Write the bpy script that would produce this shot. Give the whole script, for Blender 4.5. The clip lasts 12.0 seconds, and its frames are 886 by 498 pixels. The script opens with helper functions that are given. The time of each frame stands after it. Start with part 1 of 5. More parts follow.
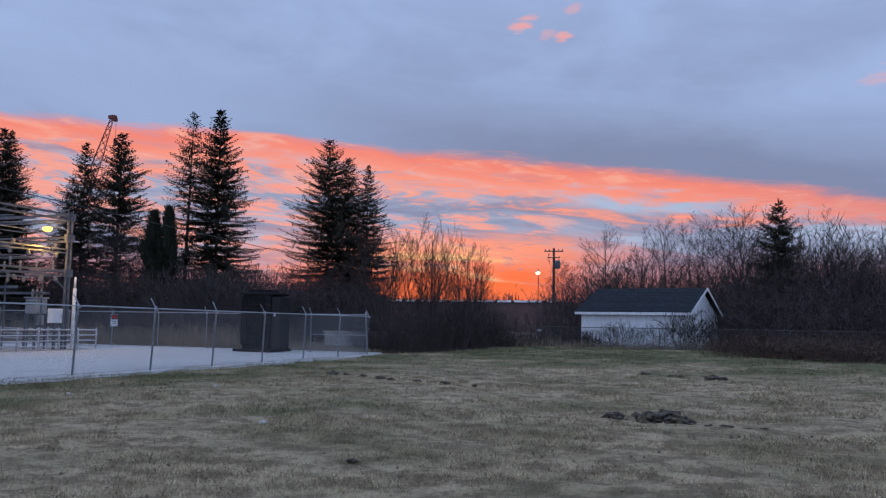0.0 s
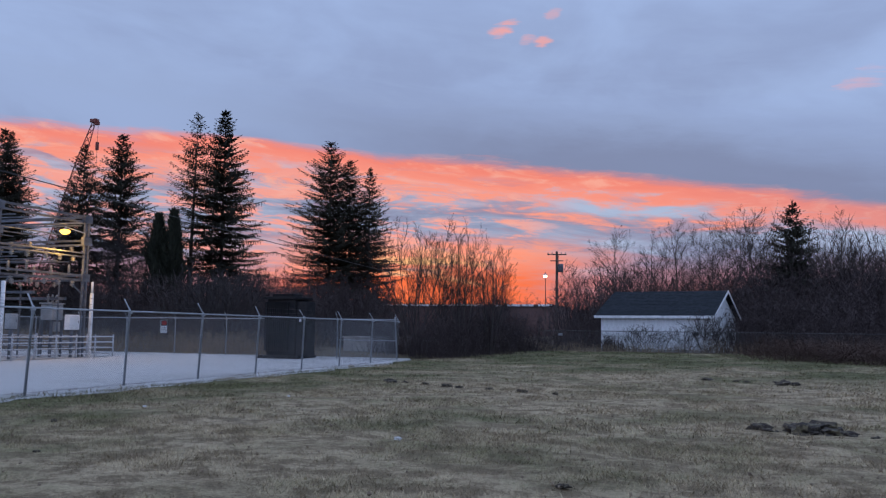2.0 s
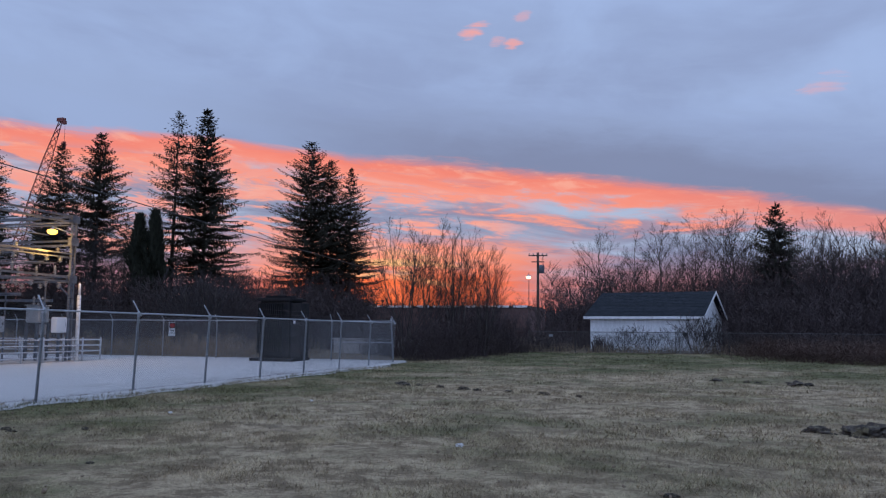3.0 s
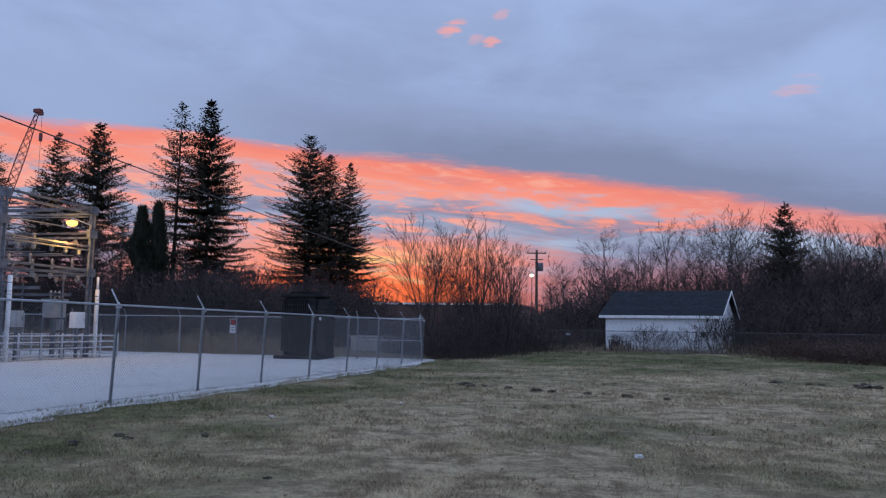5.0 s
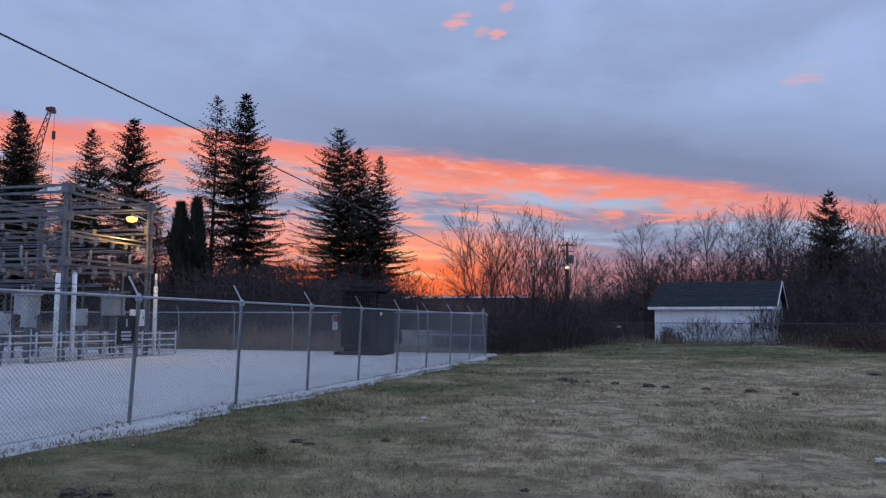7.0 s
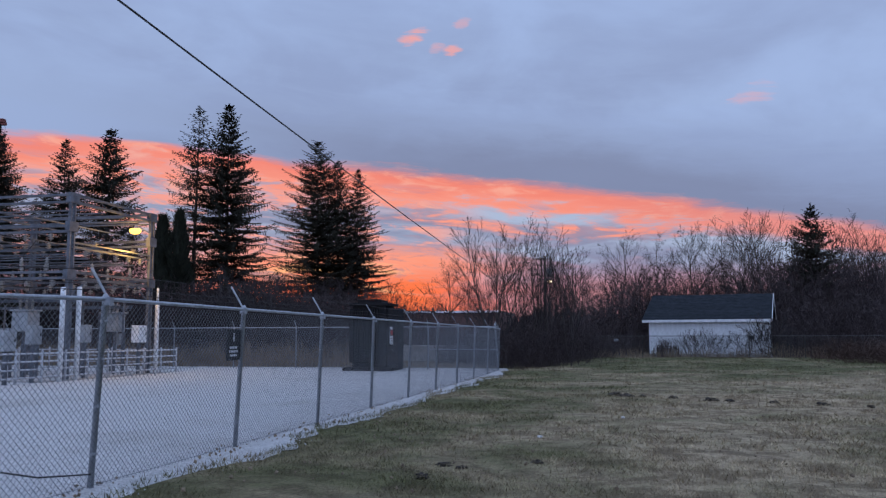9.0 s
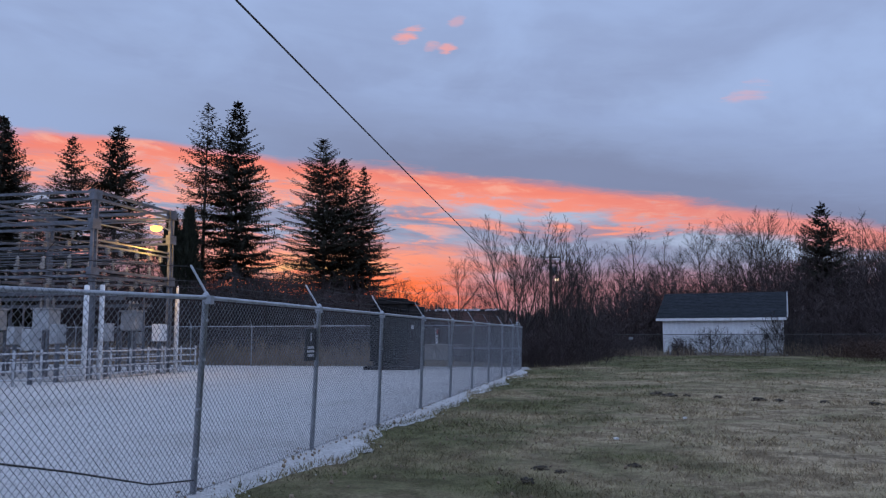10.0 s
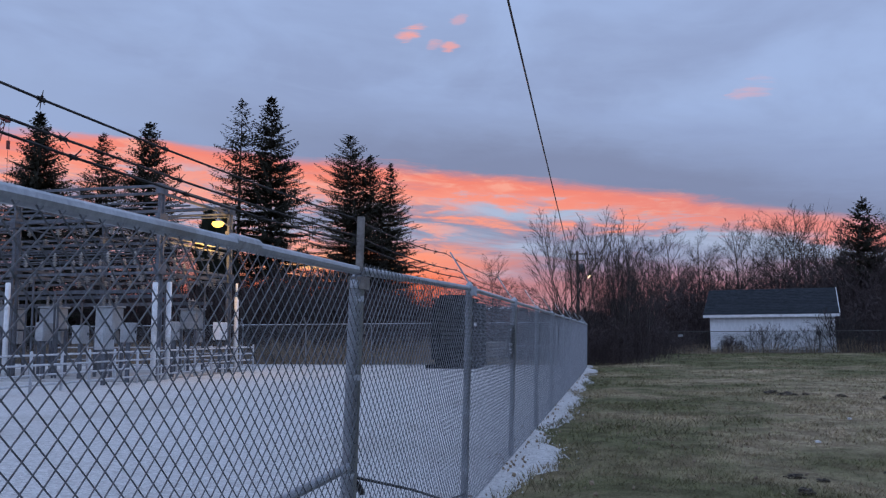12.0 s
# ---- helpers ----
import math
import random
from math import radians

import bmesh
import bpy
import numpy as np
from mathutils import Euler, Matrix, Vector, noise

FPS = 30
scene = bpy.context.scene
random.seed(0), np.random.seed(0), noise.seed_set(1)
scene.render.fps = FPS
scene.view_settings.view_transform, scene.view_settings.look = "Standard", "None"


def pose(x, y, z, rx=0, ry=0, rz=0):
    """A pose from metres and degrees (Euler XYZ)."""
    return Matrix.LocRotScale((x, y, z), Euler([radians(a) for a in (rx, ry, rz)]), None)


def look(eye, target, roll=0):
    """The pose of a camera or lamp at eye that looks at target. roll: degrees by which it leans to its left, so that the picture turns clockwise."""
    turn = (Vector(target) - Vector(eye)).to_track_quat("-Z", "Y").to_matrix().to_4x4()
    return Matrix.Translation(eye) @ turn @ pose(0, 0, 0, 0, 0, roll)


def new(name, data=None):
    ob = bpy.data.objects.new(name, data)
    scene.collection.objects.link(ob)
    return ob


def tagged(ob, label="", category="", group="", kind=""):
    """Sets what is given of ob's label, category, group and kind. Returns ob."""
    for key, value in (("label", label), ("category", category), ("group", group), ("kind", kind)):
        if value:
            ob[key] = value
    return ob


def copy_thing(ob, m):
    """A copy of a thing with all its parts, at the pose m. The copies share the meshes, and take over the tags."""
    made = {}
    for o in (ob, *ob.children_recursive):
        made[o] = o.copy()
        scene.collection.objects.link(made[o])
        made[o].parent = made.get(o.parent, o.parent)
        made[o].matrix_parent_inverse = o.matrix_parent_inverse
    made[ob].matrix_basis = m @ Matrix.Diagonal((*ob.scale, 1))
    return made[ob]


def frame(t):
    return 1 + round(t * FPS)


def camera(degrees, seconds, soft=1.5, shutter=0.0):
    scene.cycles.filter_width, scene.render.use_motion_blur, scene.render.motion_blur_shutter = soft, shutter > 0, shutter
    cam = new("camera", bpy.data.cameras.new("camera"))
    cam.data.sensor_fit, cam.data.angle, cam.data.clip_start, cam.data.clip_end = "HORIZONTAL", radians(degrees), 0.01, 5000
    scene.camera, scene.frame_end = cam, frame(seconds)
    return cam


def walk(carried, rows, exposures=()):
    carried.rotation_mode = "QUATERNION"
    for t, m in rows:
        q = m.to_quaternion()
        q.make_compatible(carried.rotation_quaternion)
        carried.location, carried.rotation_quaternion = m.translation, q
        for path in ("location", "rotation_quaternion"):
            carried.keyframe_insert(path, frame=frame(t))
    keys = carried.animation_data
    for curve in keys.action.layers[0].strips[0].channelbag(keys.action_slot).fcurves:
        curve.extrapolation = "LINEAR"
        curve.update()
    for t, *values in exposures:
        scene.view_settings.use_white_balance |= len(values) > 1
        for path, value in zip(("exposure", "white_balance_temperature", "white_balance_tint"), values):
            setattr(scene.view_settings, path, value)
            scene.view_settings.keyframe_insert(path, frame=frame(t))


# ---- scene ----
cam = camera(56.4, 12.0, 1.25)
PATH = [
    (0, (-0.152, 0.878, 1.486), (-0.817, 2.756, 1.67), 1.0),
    (0.5, (-0.762, 0.822, 1.486), (-1.464, 2.687, 1.652), 1.2),
    (1, (-1.398, 0.967, 1.488), (-2.109, 2.828, 1.667), 1.1),
    (1.5, (-2.035, 1.062, 1.484), (-2.696, 2.94, 1.668), 0.7),
    (2, (-2.701, 1.18, 1.469), (-3.322, 3.071, 1.664), 0.7),
    (2.5, (-3.343, 1.188, 1.475), (-3.927, 3.091, 1.675), 0.6),
    (3, (-3.98, 1.24, 1.466), (-4.532, 3.152, 1.665), 0.5),
    (5, (-6.539, 1.478, 1.475), (-7.036, 3.406, 1.668), 0.9),
    (5.5, (-7.17, 1.476, 1.473), (-7.674, 3.404, 1.649), 0.7),
    (6, (-7.772, 1.459, 1.464), (-8.284, 3.388, 1.605), 0.2),
    (6.5, (-8.393, 1.587, 1.467), (-8.922, 3.511, 1.61), 0.2),
    (7, (-8.979, 1.596, 1.486), (-9.495, 3.52, 1.663), 0.3),
    (7.5, (-9.595, 1.632, 1.474), (-10.078, 3.563, 1.662), 0.2),
    (9.5, (-12.028, 1.796, 1.448), (-12.43, 3.743, 1.665), -0.1),
    (10, (-12.603, 1.827, 1.468), (-13.002, 3.775, 1.677), -0.1),
    (10.5, (-13.191, 1.841, 1.457), (-13.591, 3.79, 1.657), -0.2),
    (11, (-13.842, 2.018, 1.45), (-14.249, 3.968, 1.633), -0.3),
    (11.5, (-14.493, 2.022, 1.432), (-14.9, 3.972, 1.612), -0.3),
    (12, (-15.142, 2.169, 1.45), (-15.549, 4.116, 1.655), -0.3),
]
walk(cam, [(t, look(eye, target, roll)) for t, eye, target, roll in PATH])

# ---- world and light ----
world = bpy.data.worlds.new("dawn_sky")
scene.world = world
world.use_nodes = True


class Nodes:
    """Small helper to write node trees as expressions."""

    def __init__(self, tree):
        self.t = tree
        tree.nodes.clear()

    def add(self, kind, ins=(), operation="", data_type="", interpolation_type=""):
        n = self.t.nodes.new(kind)
        if operation:
            n.operation = operation
        if data_type:
            n.data_type = data_type
        if interpolation_type:
            n.interpolation_type = interpolation_type
        for k, v in (ins.items() if isinstance(ins, dict) else enumerate(ins)):
            if v is None:
                continue
            if isinstance(v, bpy.types.NodeSocket):
                self.t.links.new(v, n.inputs[k])
            else:
                n.inputs[k].default_value = v
        return n

    def m(self, op, a, b=None, c=None):
        return self.add("ShaderNodeMath", (a, b, c), operation=op).outputs[0]

    def ramp(self, v, lo, hi):
        """0 below lo, 1 above hi, smooth between."""
        return self.add("ShaderNodeMapRange", {"Value": v, "From Min": lo, "From Max": hi}, interpolation_type="SMOOTHSTEP").outputs[0]

    def mix(self, f, a, b):
        n = self.add("ShaderNodeMix", {0: f, 6: a if isinstance(a, bpy.types.NodeSocket) else (*a, 1), 7: b if isinstance(b, bpy.types.NodeSocket) else (*b, 1)}, data_type="RGBA")
        return n.outputs[2]

    def noise(self, vec, scale, detail=4, rough=0.55, dist=0.0):
        return self.add("ShaderNodeTexNoise", {"Vector": vec, "Scale": scale, "Detail": detail, "Roughness": rough, "Distortion": dist}).outputs["Fac"]

    def vec(self, x, y, z=0.0):
        return self.add("ShaderNodeCombineXYZ", (x, y, z)).outputs[0]


def build_sky():
    """A cloudy dawn: slate-blue cloud deck overhead, its lit edge a coral band, orange glow low over the horizon."""
    w = Nodes(world.node_tree)
    d = w.add("ShaderNodeSeparateXYZ", (w.add("ShaderNodeTexCoord").outputs["Generated"],)).outputs
    az = w.m("MULTIPLY", w.m("ARCTAN2", d[0], d[1]), 57.2958)
    el = w.m("MULTIPLY", w.m("ARCSINE", d[2]), 57.2958)
    # cloud coordinates, streaks nearly level, falling a little to the right
    lev = w.m("MULTIPLY_ADD", az, 0.06, el)
    big = w.noise(w.vec(w.m("MULTIPLY", az, 0.07), w.m("MULTIPLY", lev, 0.14), 3.1), 1.0, 5, 0.55, 0.4)
    streak = w.noise(w.vec(w.m("MULTIPLY", az, 0.085), w.m("MULTIPLY", lev, 0.60), 7.7), 1.0, 6, 0.62, 0.6)
    fine = w.noise(w.vec(w.m("MULTIPLY", az, 0.32), w.m("MULTIPLY", lev, 1.5), 1.3), 1.0, 6, 0.62, 0.5)
    wob = w.m("MULTIPLY_ADD", w.m("SUBTRACT", streak, 0.5), 4.6, w.m("MULTIPLY", w.m("SUBTRACT", fine, 0.5), 2.2))
    inv = lambda v: w.m("SUBTRACT", 1.0, v)
    # deck
    deck = w.mix(w.ramp(big, 0.34, 0.68), (0.284, 0.360, 0.58), (0.360, 0.475, 0.755))
    deck = w.mix(w.m("MULTIPLY", w.ramp(streak, 0.42, 0.70), 0.25), deck, (0.36, 0.47, 0.72))
    deck = w.mix(w.m("MULTIPLY", w.ramp(el, 15, 27), 0.6), deck, (0.345, 0.46, 0.745))
    # lit edge of the deck, and the slate underside just above it
    edge = w.m("SUBTRACT", 12.75, w.m("MULTIPLY", w.m("POWER", w.m("MAXIMUM", w.m("ADD", az, 38.0), 0.0), 2.0), 0.0020))
    depth = w.m("SUBTRACT", edge, el)
    below = w.m("ADD", depth, w.m("MULTIPLY", wob, 0.42))
    slate = w.m("MULTIPLY", w.ramp(w.m("ADD", depth, w.m("MULTIPLY_ADD", w.m("SUBTRACT", big, 0.5), 9.0, w.m("MULTIPLY", wob, 0.6))), -5.5, -0.3), w.m("MULTIPLY_ADD", w.ramp(az, -42, -8), 0.65, 0.22))
    deck = w.mix(slate, deck, (0.205, 0.240, 0.380))
    # grey-blue sky under the edge, paler where it is thin
    near = w.m("MULTIPLY", w.ramp(az, -150, -85), inv(w.ramp(az, 28, 75)))
    under = w.mix(w.ramp(streak, 0.36, 0.66), (0.25, 0.27, 0.41), (0.42, 0.50, 0.68))
    col = w.mix(w.m("MULTIPLY", w.ramp(below, 0.0, 2.0), near), deck, under)
    # coral: a thick upper band that narrows to the right, broken streaks beneath it
    lit = w.ramp(below, -0.25, 0.7)
    thick = w.m("MULTIPLY_ADD", w.ramp(az, -12, 8), -0.6, 2.3)
    fade = inv(w.ramp(w.m("SUBTRACT", w.m("ADD", depth, w.m("MULTIPLY", wob, 1.6)), thick), -0.3, 1.3))
    broken = w.m("MULTIPLY", w.ramp(w.m("MULTIPLY_ADD", fine, 0.5, w.m("MULTIPLY", streak, 0.9)), 0.67, 0.76), inv(w.ramp(az, -14, -8)))
    gaps = w.noise(w.vec(w.m("MULTIPLY", az, 0.17), w.m("MULTIPLY", lev, 0.95), 21.0), 1.0, 5, 0.6, 0.8)
    holes = w.m("MULTIPLY", w.ramp(gaps, 0.50, 0.62), w.ramp(depth, 0.8, 2.2))
    body = w.m("MULTIPLY", w.m("MULTIPLY", lit, w.m("MAXIMUM", fade, w.m("MULTIPLY", broken, 0.9))), inv(w.m("MULTIPLY", holes, 0.8)))
    coral = w.mix(w.ramp(w.m("ADD", depth, w.m("MULTIPLY", wob, 0.6)), 0.0, 3.0), (0.93, 0.235, 0.165), (1.0, 0.345, 0.245))
    coral = w.mix(w.m("MULTIPLY", w.ramp(fine, 0.50, 0.72), 0.6), coral, (1.0, 0.48, 0.36))
    coral = w.mix(w.m("MULTIPLY", w.ramp(az, -6, 12), 0.45), coral, (0.62, 0.28, 0.30))
    col = w.mix(w.m("MULTIPLY", w.m("MULTIPLY", body, near), 0.95), col, coral)
    # glow low down where the sun will rise
    off = w.m("ABSOLUTE", w.m("ADD", az, 19.5))
    cone = inv(w.ramp(w.m("ADD", off, w.m("MULTIPLY", wob, 2.6)), 4.0, 17.0))
    low = inv(w.ramp(w.m("ADD", el, w.m("MULTIPLY", wob, 0.9)), 5.0, 6.8))
    glow = w.mix(w.ramp(w.m("ADD", el, w.m("MULTIPLY", wob, 0.9)), 2.6, 5.2), (1.0, 0.190, 0.065), (1.0, 0.34, 0.225))
    glow = w.mix(w.m("MULTIPLY", w.ramp(w.m("MULTIPLY_ADD", fine, 0.5, streak), 0.72, 0.92), inv(w.ramp(off, 2.0, 7.5))), glow, (1.10, 0.62, 0.26))
    glow = w.mix(w.m("MULTIPLY", w.ramp(fine, 0.54, 0.68), w.m("MULTIPLY_ADD", w.ramp(el, 3.0, 4.6), 0.7, 0.15)), glow, (0.40, 0.24, 0.30))
    col = w.mix(w.m("MULTIPLY", cone, low), col, glow)
    # dull red haze along the rest of the horizon
    wide = w.m("MULTIPLY", inv(w.ramp(off, 20.0, 62.0)), inv(w.ramp(w.m("ADD", el, w.m("MULTIPLY", wob, 0.5)), 2.6, 5.4)))
    col = w.mix(w.m("MULTIPLY", wide, w.m("SUBTRACT", 0.75, w.m("MULTIPLY", w.m("MULTIPLY", cone, low), 0.75))), col, (0.60, 0.22, 0.21))
    # small pink cloudlets high up
    for a, e, ra, re, k in ((-14.1, 20.6, 1.15, 0.60, 0.9), (-12.4, 19.7, 0.7, 0.42, 0.45), (-11.3, 19.6, 0.8, 0.42, 0.8), (-10.5, 21.4, 0.8, 0.40, 0.40), (9.0, 15.6, 1.7, 0.75, 0.35)):
        q = w.m("ADD", w.m("POWER", w.m("DIVIDE", w.m("SUBTRACT", az, a), ra), 2.0),
                w.m("POWER", w.m("DIVIDE", w.m("SUBTRACT", w.m("MULTIPLY_ADD", az, -0.16, el), e - 0.16 * a), re), 2.0))
        puff = inv(w.ramp(w.m("ADD", q, w.m("MULTIPLY", w.m("SUBTRACT", fine, 0.45), 5.0)), 0.1, 1.3))
        col = w.mix(w.m("MULTIPLY", puff, k * 0.9), col, (0.95, 0.39, 0.34))
    # the thinner, brighter sky overhead and behind the walk
    high = w.ramp(el, 26, 62)
    back = w.ramp(d[1], 0.25, -0.6)
    up = w.m("MULTIPLY_ADD", w.m("MAXIMUM", high, back), SKY_TOP, 1.0)
    scaled = w.add("ShaderNodeVectorMath", (col, w.vec(up, up, up)), operation="MULTIPLY").outputs[0]
    bg = w.add("ShaderNodeBackground", (scaled, 1.0))
    w.add("ShaderNodeOutputWorld", (bg.outputs[0],))


SKY_TOP = 0.70
build_sky()

dawn = new("dawn_sun", bpy.data.lights.new("dawn_sun", "SUN"))
dawn.data.energy, dawn.data.angle, dawn.data.color = 0.12, radians(14), (1.0, 0.45, 0.25)
dawn.matrix_world = look((0, 0, 0), (0.34, -0.94, -0.06))


# ---- materials ----
def surface(name, c1, c2, scale=3.0, rough=0.8, metal=0.0, bump=0.3, fine=40.0, spread=0.12, stain=None, stain_scale=0.7, gloss=0.5):
    """Two-scale varied surface: patches from c1 to c2, fine grain in tone and relief, optional stains."""
    mt = bpy.data.materials.new(name)
    mt.use_nodes = True
    n = Nodes(mt.node_tree)
    co = n.add("ShaderNodeTexCoord").outputs["Object"]
    big = n.noise(co, scale, 5, 0.6)
    small = n.noise(co, fine, 4, 0.65)
    col = n.mix(n.ramp(n.m("MULTIPLY_ADD", n.m("SUBTRACT", small, 0.5), 0.6, big), 0.3, 0.7), c1, c2)
    if stain:
        col = n.mix(n.m("MULTIPLY", n.ramp(n.noise(co, stain_scale, 6, 0.7, 0.6), 0.52, 0.68), 0.7), col, stain)
    rnd = n.add("ShaderNodeObjectInfo").outputs["Random"]
    hsv = n.add("ShaderNodeHueSaturation", {"Value": n.m("MULTIPLY_ADD", n.m("ADD", rnd, n.m("SUBTRACT", small, 0.5)), spread * 2, 1.0 - spread), "Color": col})
    bs = n.add("ShaderNodeBsdfPrincipled", {"Base Color": hsv.outputs[0], "Metallic": metal, "Roughness": n.m("MULTIPLY_ADD", small, 0.25, rough - 0.12), "Specular IOR Level": gloss})
    bp = n.add("ShaderNodeBump", {"Strength": bump, "Distance": 0.02, "Height": n.m("MULTIPLY_ADD", small, 0.5, big)})
    n.t.links.new(bp.outputs[0], bs.inputs["Normal"])
    n.add("ShaderNodeOutputMaterial", (bs.outputs[0],))
    return mt


def glowing(name, colour, strength):
    mt = bpy.data.materials.new(name)
    mt.use_nodes = True
    n = Nodes(mt.node_tree)
    n.add("ShaderNodeOutputMaterial", (n.add("ShaderNodeEmission", ((*colour, 1), strength)).outputs[0],))
    return mt


def foliage(name, c1, c2):
    """Needles: tone varies from spray to spray and along the crown."""
    mt = bpy.data.materials.new(name)
    mt.use_nodes = True
    n = Nodes(mt.node_tree)
    co = n.add("ShaderNodeTexCoord").outputs["Object"]
    isl = n.add("ShaderNodeNewGeometry").outputs["Random Per Island"]
    col = n.mix(n.m("MULTIPLY_ADD", isl, 0.6, n.m("MULTIPLY", n.noise(co, 0.8, 3), 0.5)), c1, c2)
    bs = n.add("ShaderNodeBsdfPrincipled", {"Base Color": col, "Roughness": 0.85, "Specular IOR Level": 0.2})
    n.add("ShaderNodeOutputMaterial", (bs.outputs[0],))
    return mt


def lawn_material(name, blades):
    """Patchy winter grass; for the blades the tone also varies from blade to blade."""
    mt = bpy.data.materials.new(name)
    mt.use_nodes = True
    n = Nodes(mt.node_tree)
    co = n.add("ShaderNodeTexCoord").outputs["Object"]
    x, y, _ = n.add("ShaderNodeSeparateXYZ", (co,)).outputs
    patch = n.noise(co, 0.24, 7, 0.68, 0.4)
    mid = n.noise(co, 1.9, 6, 0.72, 0.2)
    fine = n.noise(co, 24.0, 5, 0.75)
    # greener beside the yard fence and along the far edge, straw-coloured in the open
    green = n.m("MAXIMUM", n.m("SUBTRACT", 1.0, n.ramp(x, -15.4, -9.5)), n.m("MULTIPLY", n.ramp(y, 24, 42), 1.0))
    wood = n.m("MULTIPLY", n.ramp(y, 36.6, 38.0), n.m("SUBTRACT", 1.0, n.ramp(x, -18.0, -16.0)))
    wood = n.m("MAXIMUM", wood, n.ramp(n.m("MULTIPLY_ADD", mid, 1.6, y), 51.2, 52.4))
    g = n.ramp(n.m("ADD", n.m("MULTIPLY_ADD", mid, 0.45, patch), n.m("MULTIPLY", green, 0.17)), 0.66, 0.96)
    straw = n.mix(n.ramp(mid, 0.40, 0.62), (0.190, 0.145, 0.090), (0.45, 0.360, 0.230))
    turf = n.mix(n.ramp(mid, 0.40, 0.62), (0.066, 0.068, 0.030), (0.150, 0.142, 0.070))
    col = n.mix(g, straw, turf)
    dirt = n.ramp(n.noise(co, 0.62, 7, 0.75, 1.0), 0.57, 0.70)
    col = n.mix(n.m("MULTIPLY", dirt, 0.5), col, (0.125, 0.100, 0.074))
    col = n.mix(n.m("MULTIPLY", wood, 0.85), col, n.mix(mid, (0.07, 0.052, 0.04), (0.21, 0.165, 0.115)))
    grit = n.noise(co, 85.0, 3, 0.7)
    tone = n.m("MULTIPLY_ADD", fine, 1.9, n.m("MULTIPLY_ADD", grit, 1.2, -0.50))
    if blades:
        isl = n.add("ShaderNodeNewGeometry").outputs["Random Per Island"]
        tone = n.m("MULTIPLY_ADD", isl, 1.2, 0.54)
    hsv = n.add("ShaderNodeHueSaturation", {"Value": tone, "Color": col})
    bs = n.add("ShaderNodeBsdfPrincipled", {"Base Color": hsv.outputs[0], "Roughness": 0.95})
    bs.inputs["Specular IOR Level"].default_value = 0.1
    if not blades:
        bp = n.add("ShaderNodeBump", {"Strength": 1.0, "Distance": 0.05, "Height": n.m("MULTIPLY_ADD", fine, 0.6, mid)})
        n.t.links.new(bp.outputs[0], bs.inputs["Normal"])
    n.add("ShaderNodeOutputMaterial", (bs.outputs[0],))
    return mt


def gravel_material():
    mt = bpy.data.materials.new("limestone_gravel")
    mt.use_nodes = True
    n = Nodes(mt.node_tree)
    co = n.add("ShaderNodeTexCoord").outputs["Object"]
    vor = n.add("ShaderNodeTexVoronoi", {"Vector": co, "Scale": 26.0})
    tone = n.add("ShaderNodeSeparateColor", (vor.outputs["Color"],)).outputs[0]
    patch = n.noise(co, 0.35, 6, 0.65, 0.5)
    col = n.mix(tone, (0.43, 0.42, 0.405), (0.63, 0.62, 0.60))
    col = n.mix(n.m("MULTIPLY", n.ramp(patch, 0.50, 0.70), 0.7), col, (0.40, 0.38, 0.35))
    col = n.mix(n.m("MULTIPLY", n.ramp(n.noise(co, 5.0, 4, 0.6), 0.64, 0.74), 0.55), col, (0.26, 0.24, 0.21))
    bs = n.add("ShaderNodeBsdfPrincipled", {"Base Color": col, "Roughness": 0.9})
    bp = n.add("ShaderNodeBump", {"Strength": 0.9, "Distance": 0.03, "Height": n.m("SUBTRACT", n.m("MULTIPLY", patch, 0.4), vor.outputs["Distance"])})
    n.t.links.new(bp.outputs[0], bs.inputs["Normal"])
    n.add("ShaderNodeOutputMaterial", (bs.outputs[0],))
    return mt


LAWN, BLADE, GRAVEL = lawn_material("winter_lawn", False), lawn_material("grass_blades", True), gravel_material()
STONE = surface("crushed_limestone", (0.42, 0.41, 0.39), (0.72, 0.71, 0.69), 9, 0.9, fine=60)
GALV = surface("galvanised_steel", (0.30, 0.32, 0.35), (0.44, 0.46, 0.49), 6, 0.5, 0.55, 0.15, 60, 0.08, (0.22, 0.21, 0.20), 3.0)
WIRE = surface("galvanised_wire", (0.12, 0.128, 0.143), (0.22, 0.23, 0.245), 8, 0.5, 0.5, 0.1)
RUSTY = surface("rusty_galvanised_arm", (0.14, 0.125, 0.115), (0.24, 0.22, 0.20), 8, 0.7, 0.3, 0.2)
OLDWIRE = surface("old_dull_wire", (0.06, 0.058, 0.058), (0.12, 0.115, 0.11), 8, 0.7, 0.3, 0.1)
BARB = surface("weathered_wire", (0.028, 0.025, 0.025), (0.055, 0.05, 0.05), 8, 0.85, 0.0, 0.1, gloss=0.2)
STEEL = surface("grey_painted_steel", (0.068, 0.073, 0.085), (0.135, 0.144, 0.165), 3, 0.6, 0.15, 0.2, 30, 0.12, (0.17, 0.15, 0.14), 1.5)
RAILPAINT = surface("dull_white_rail_paint", (0.38, 0.39, 0.41), (0.54, 0.55, 0.57), 3, 0.65, 0.0, 0.2, 30, 0.06, (0.30, 0.28, 0.26), 2.0)
WHITE = surface("white_paint", (0.62, 0.63, 0.64), (0.80, 0.80, 0.80), 3, 0.6, 0.0, 0.2, 30, 0.06, (0.45, 0.43, 0.41), 2.0)
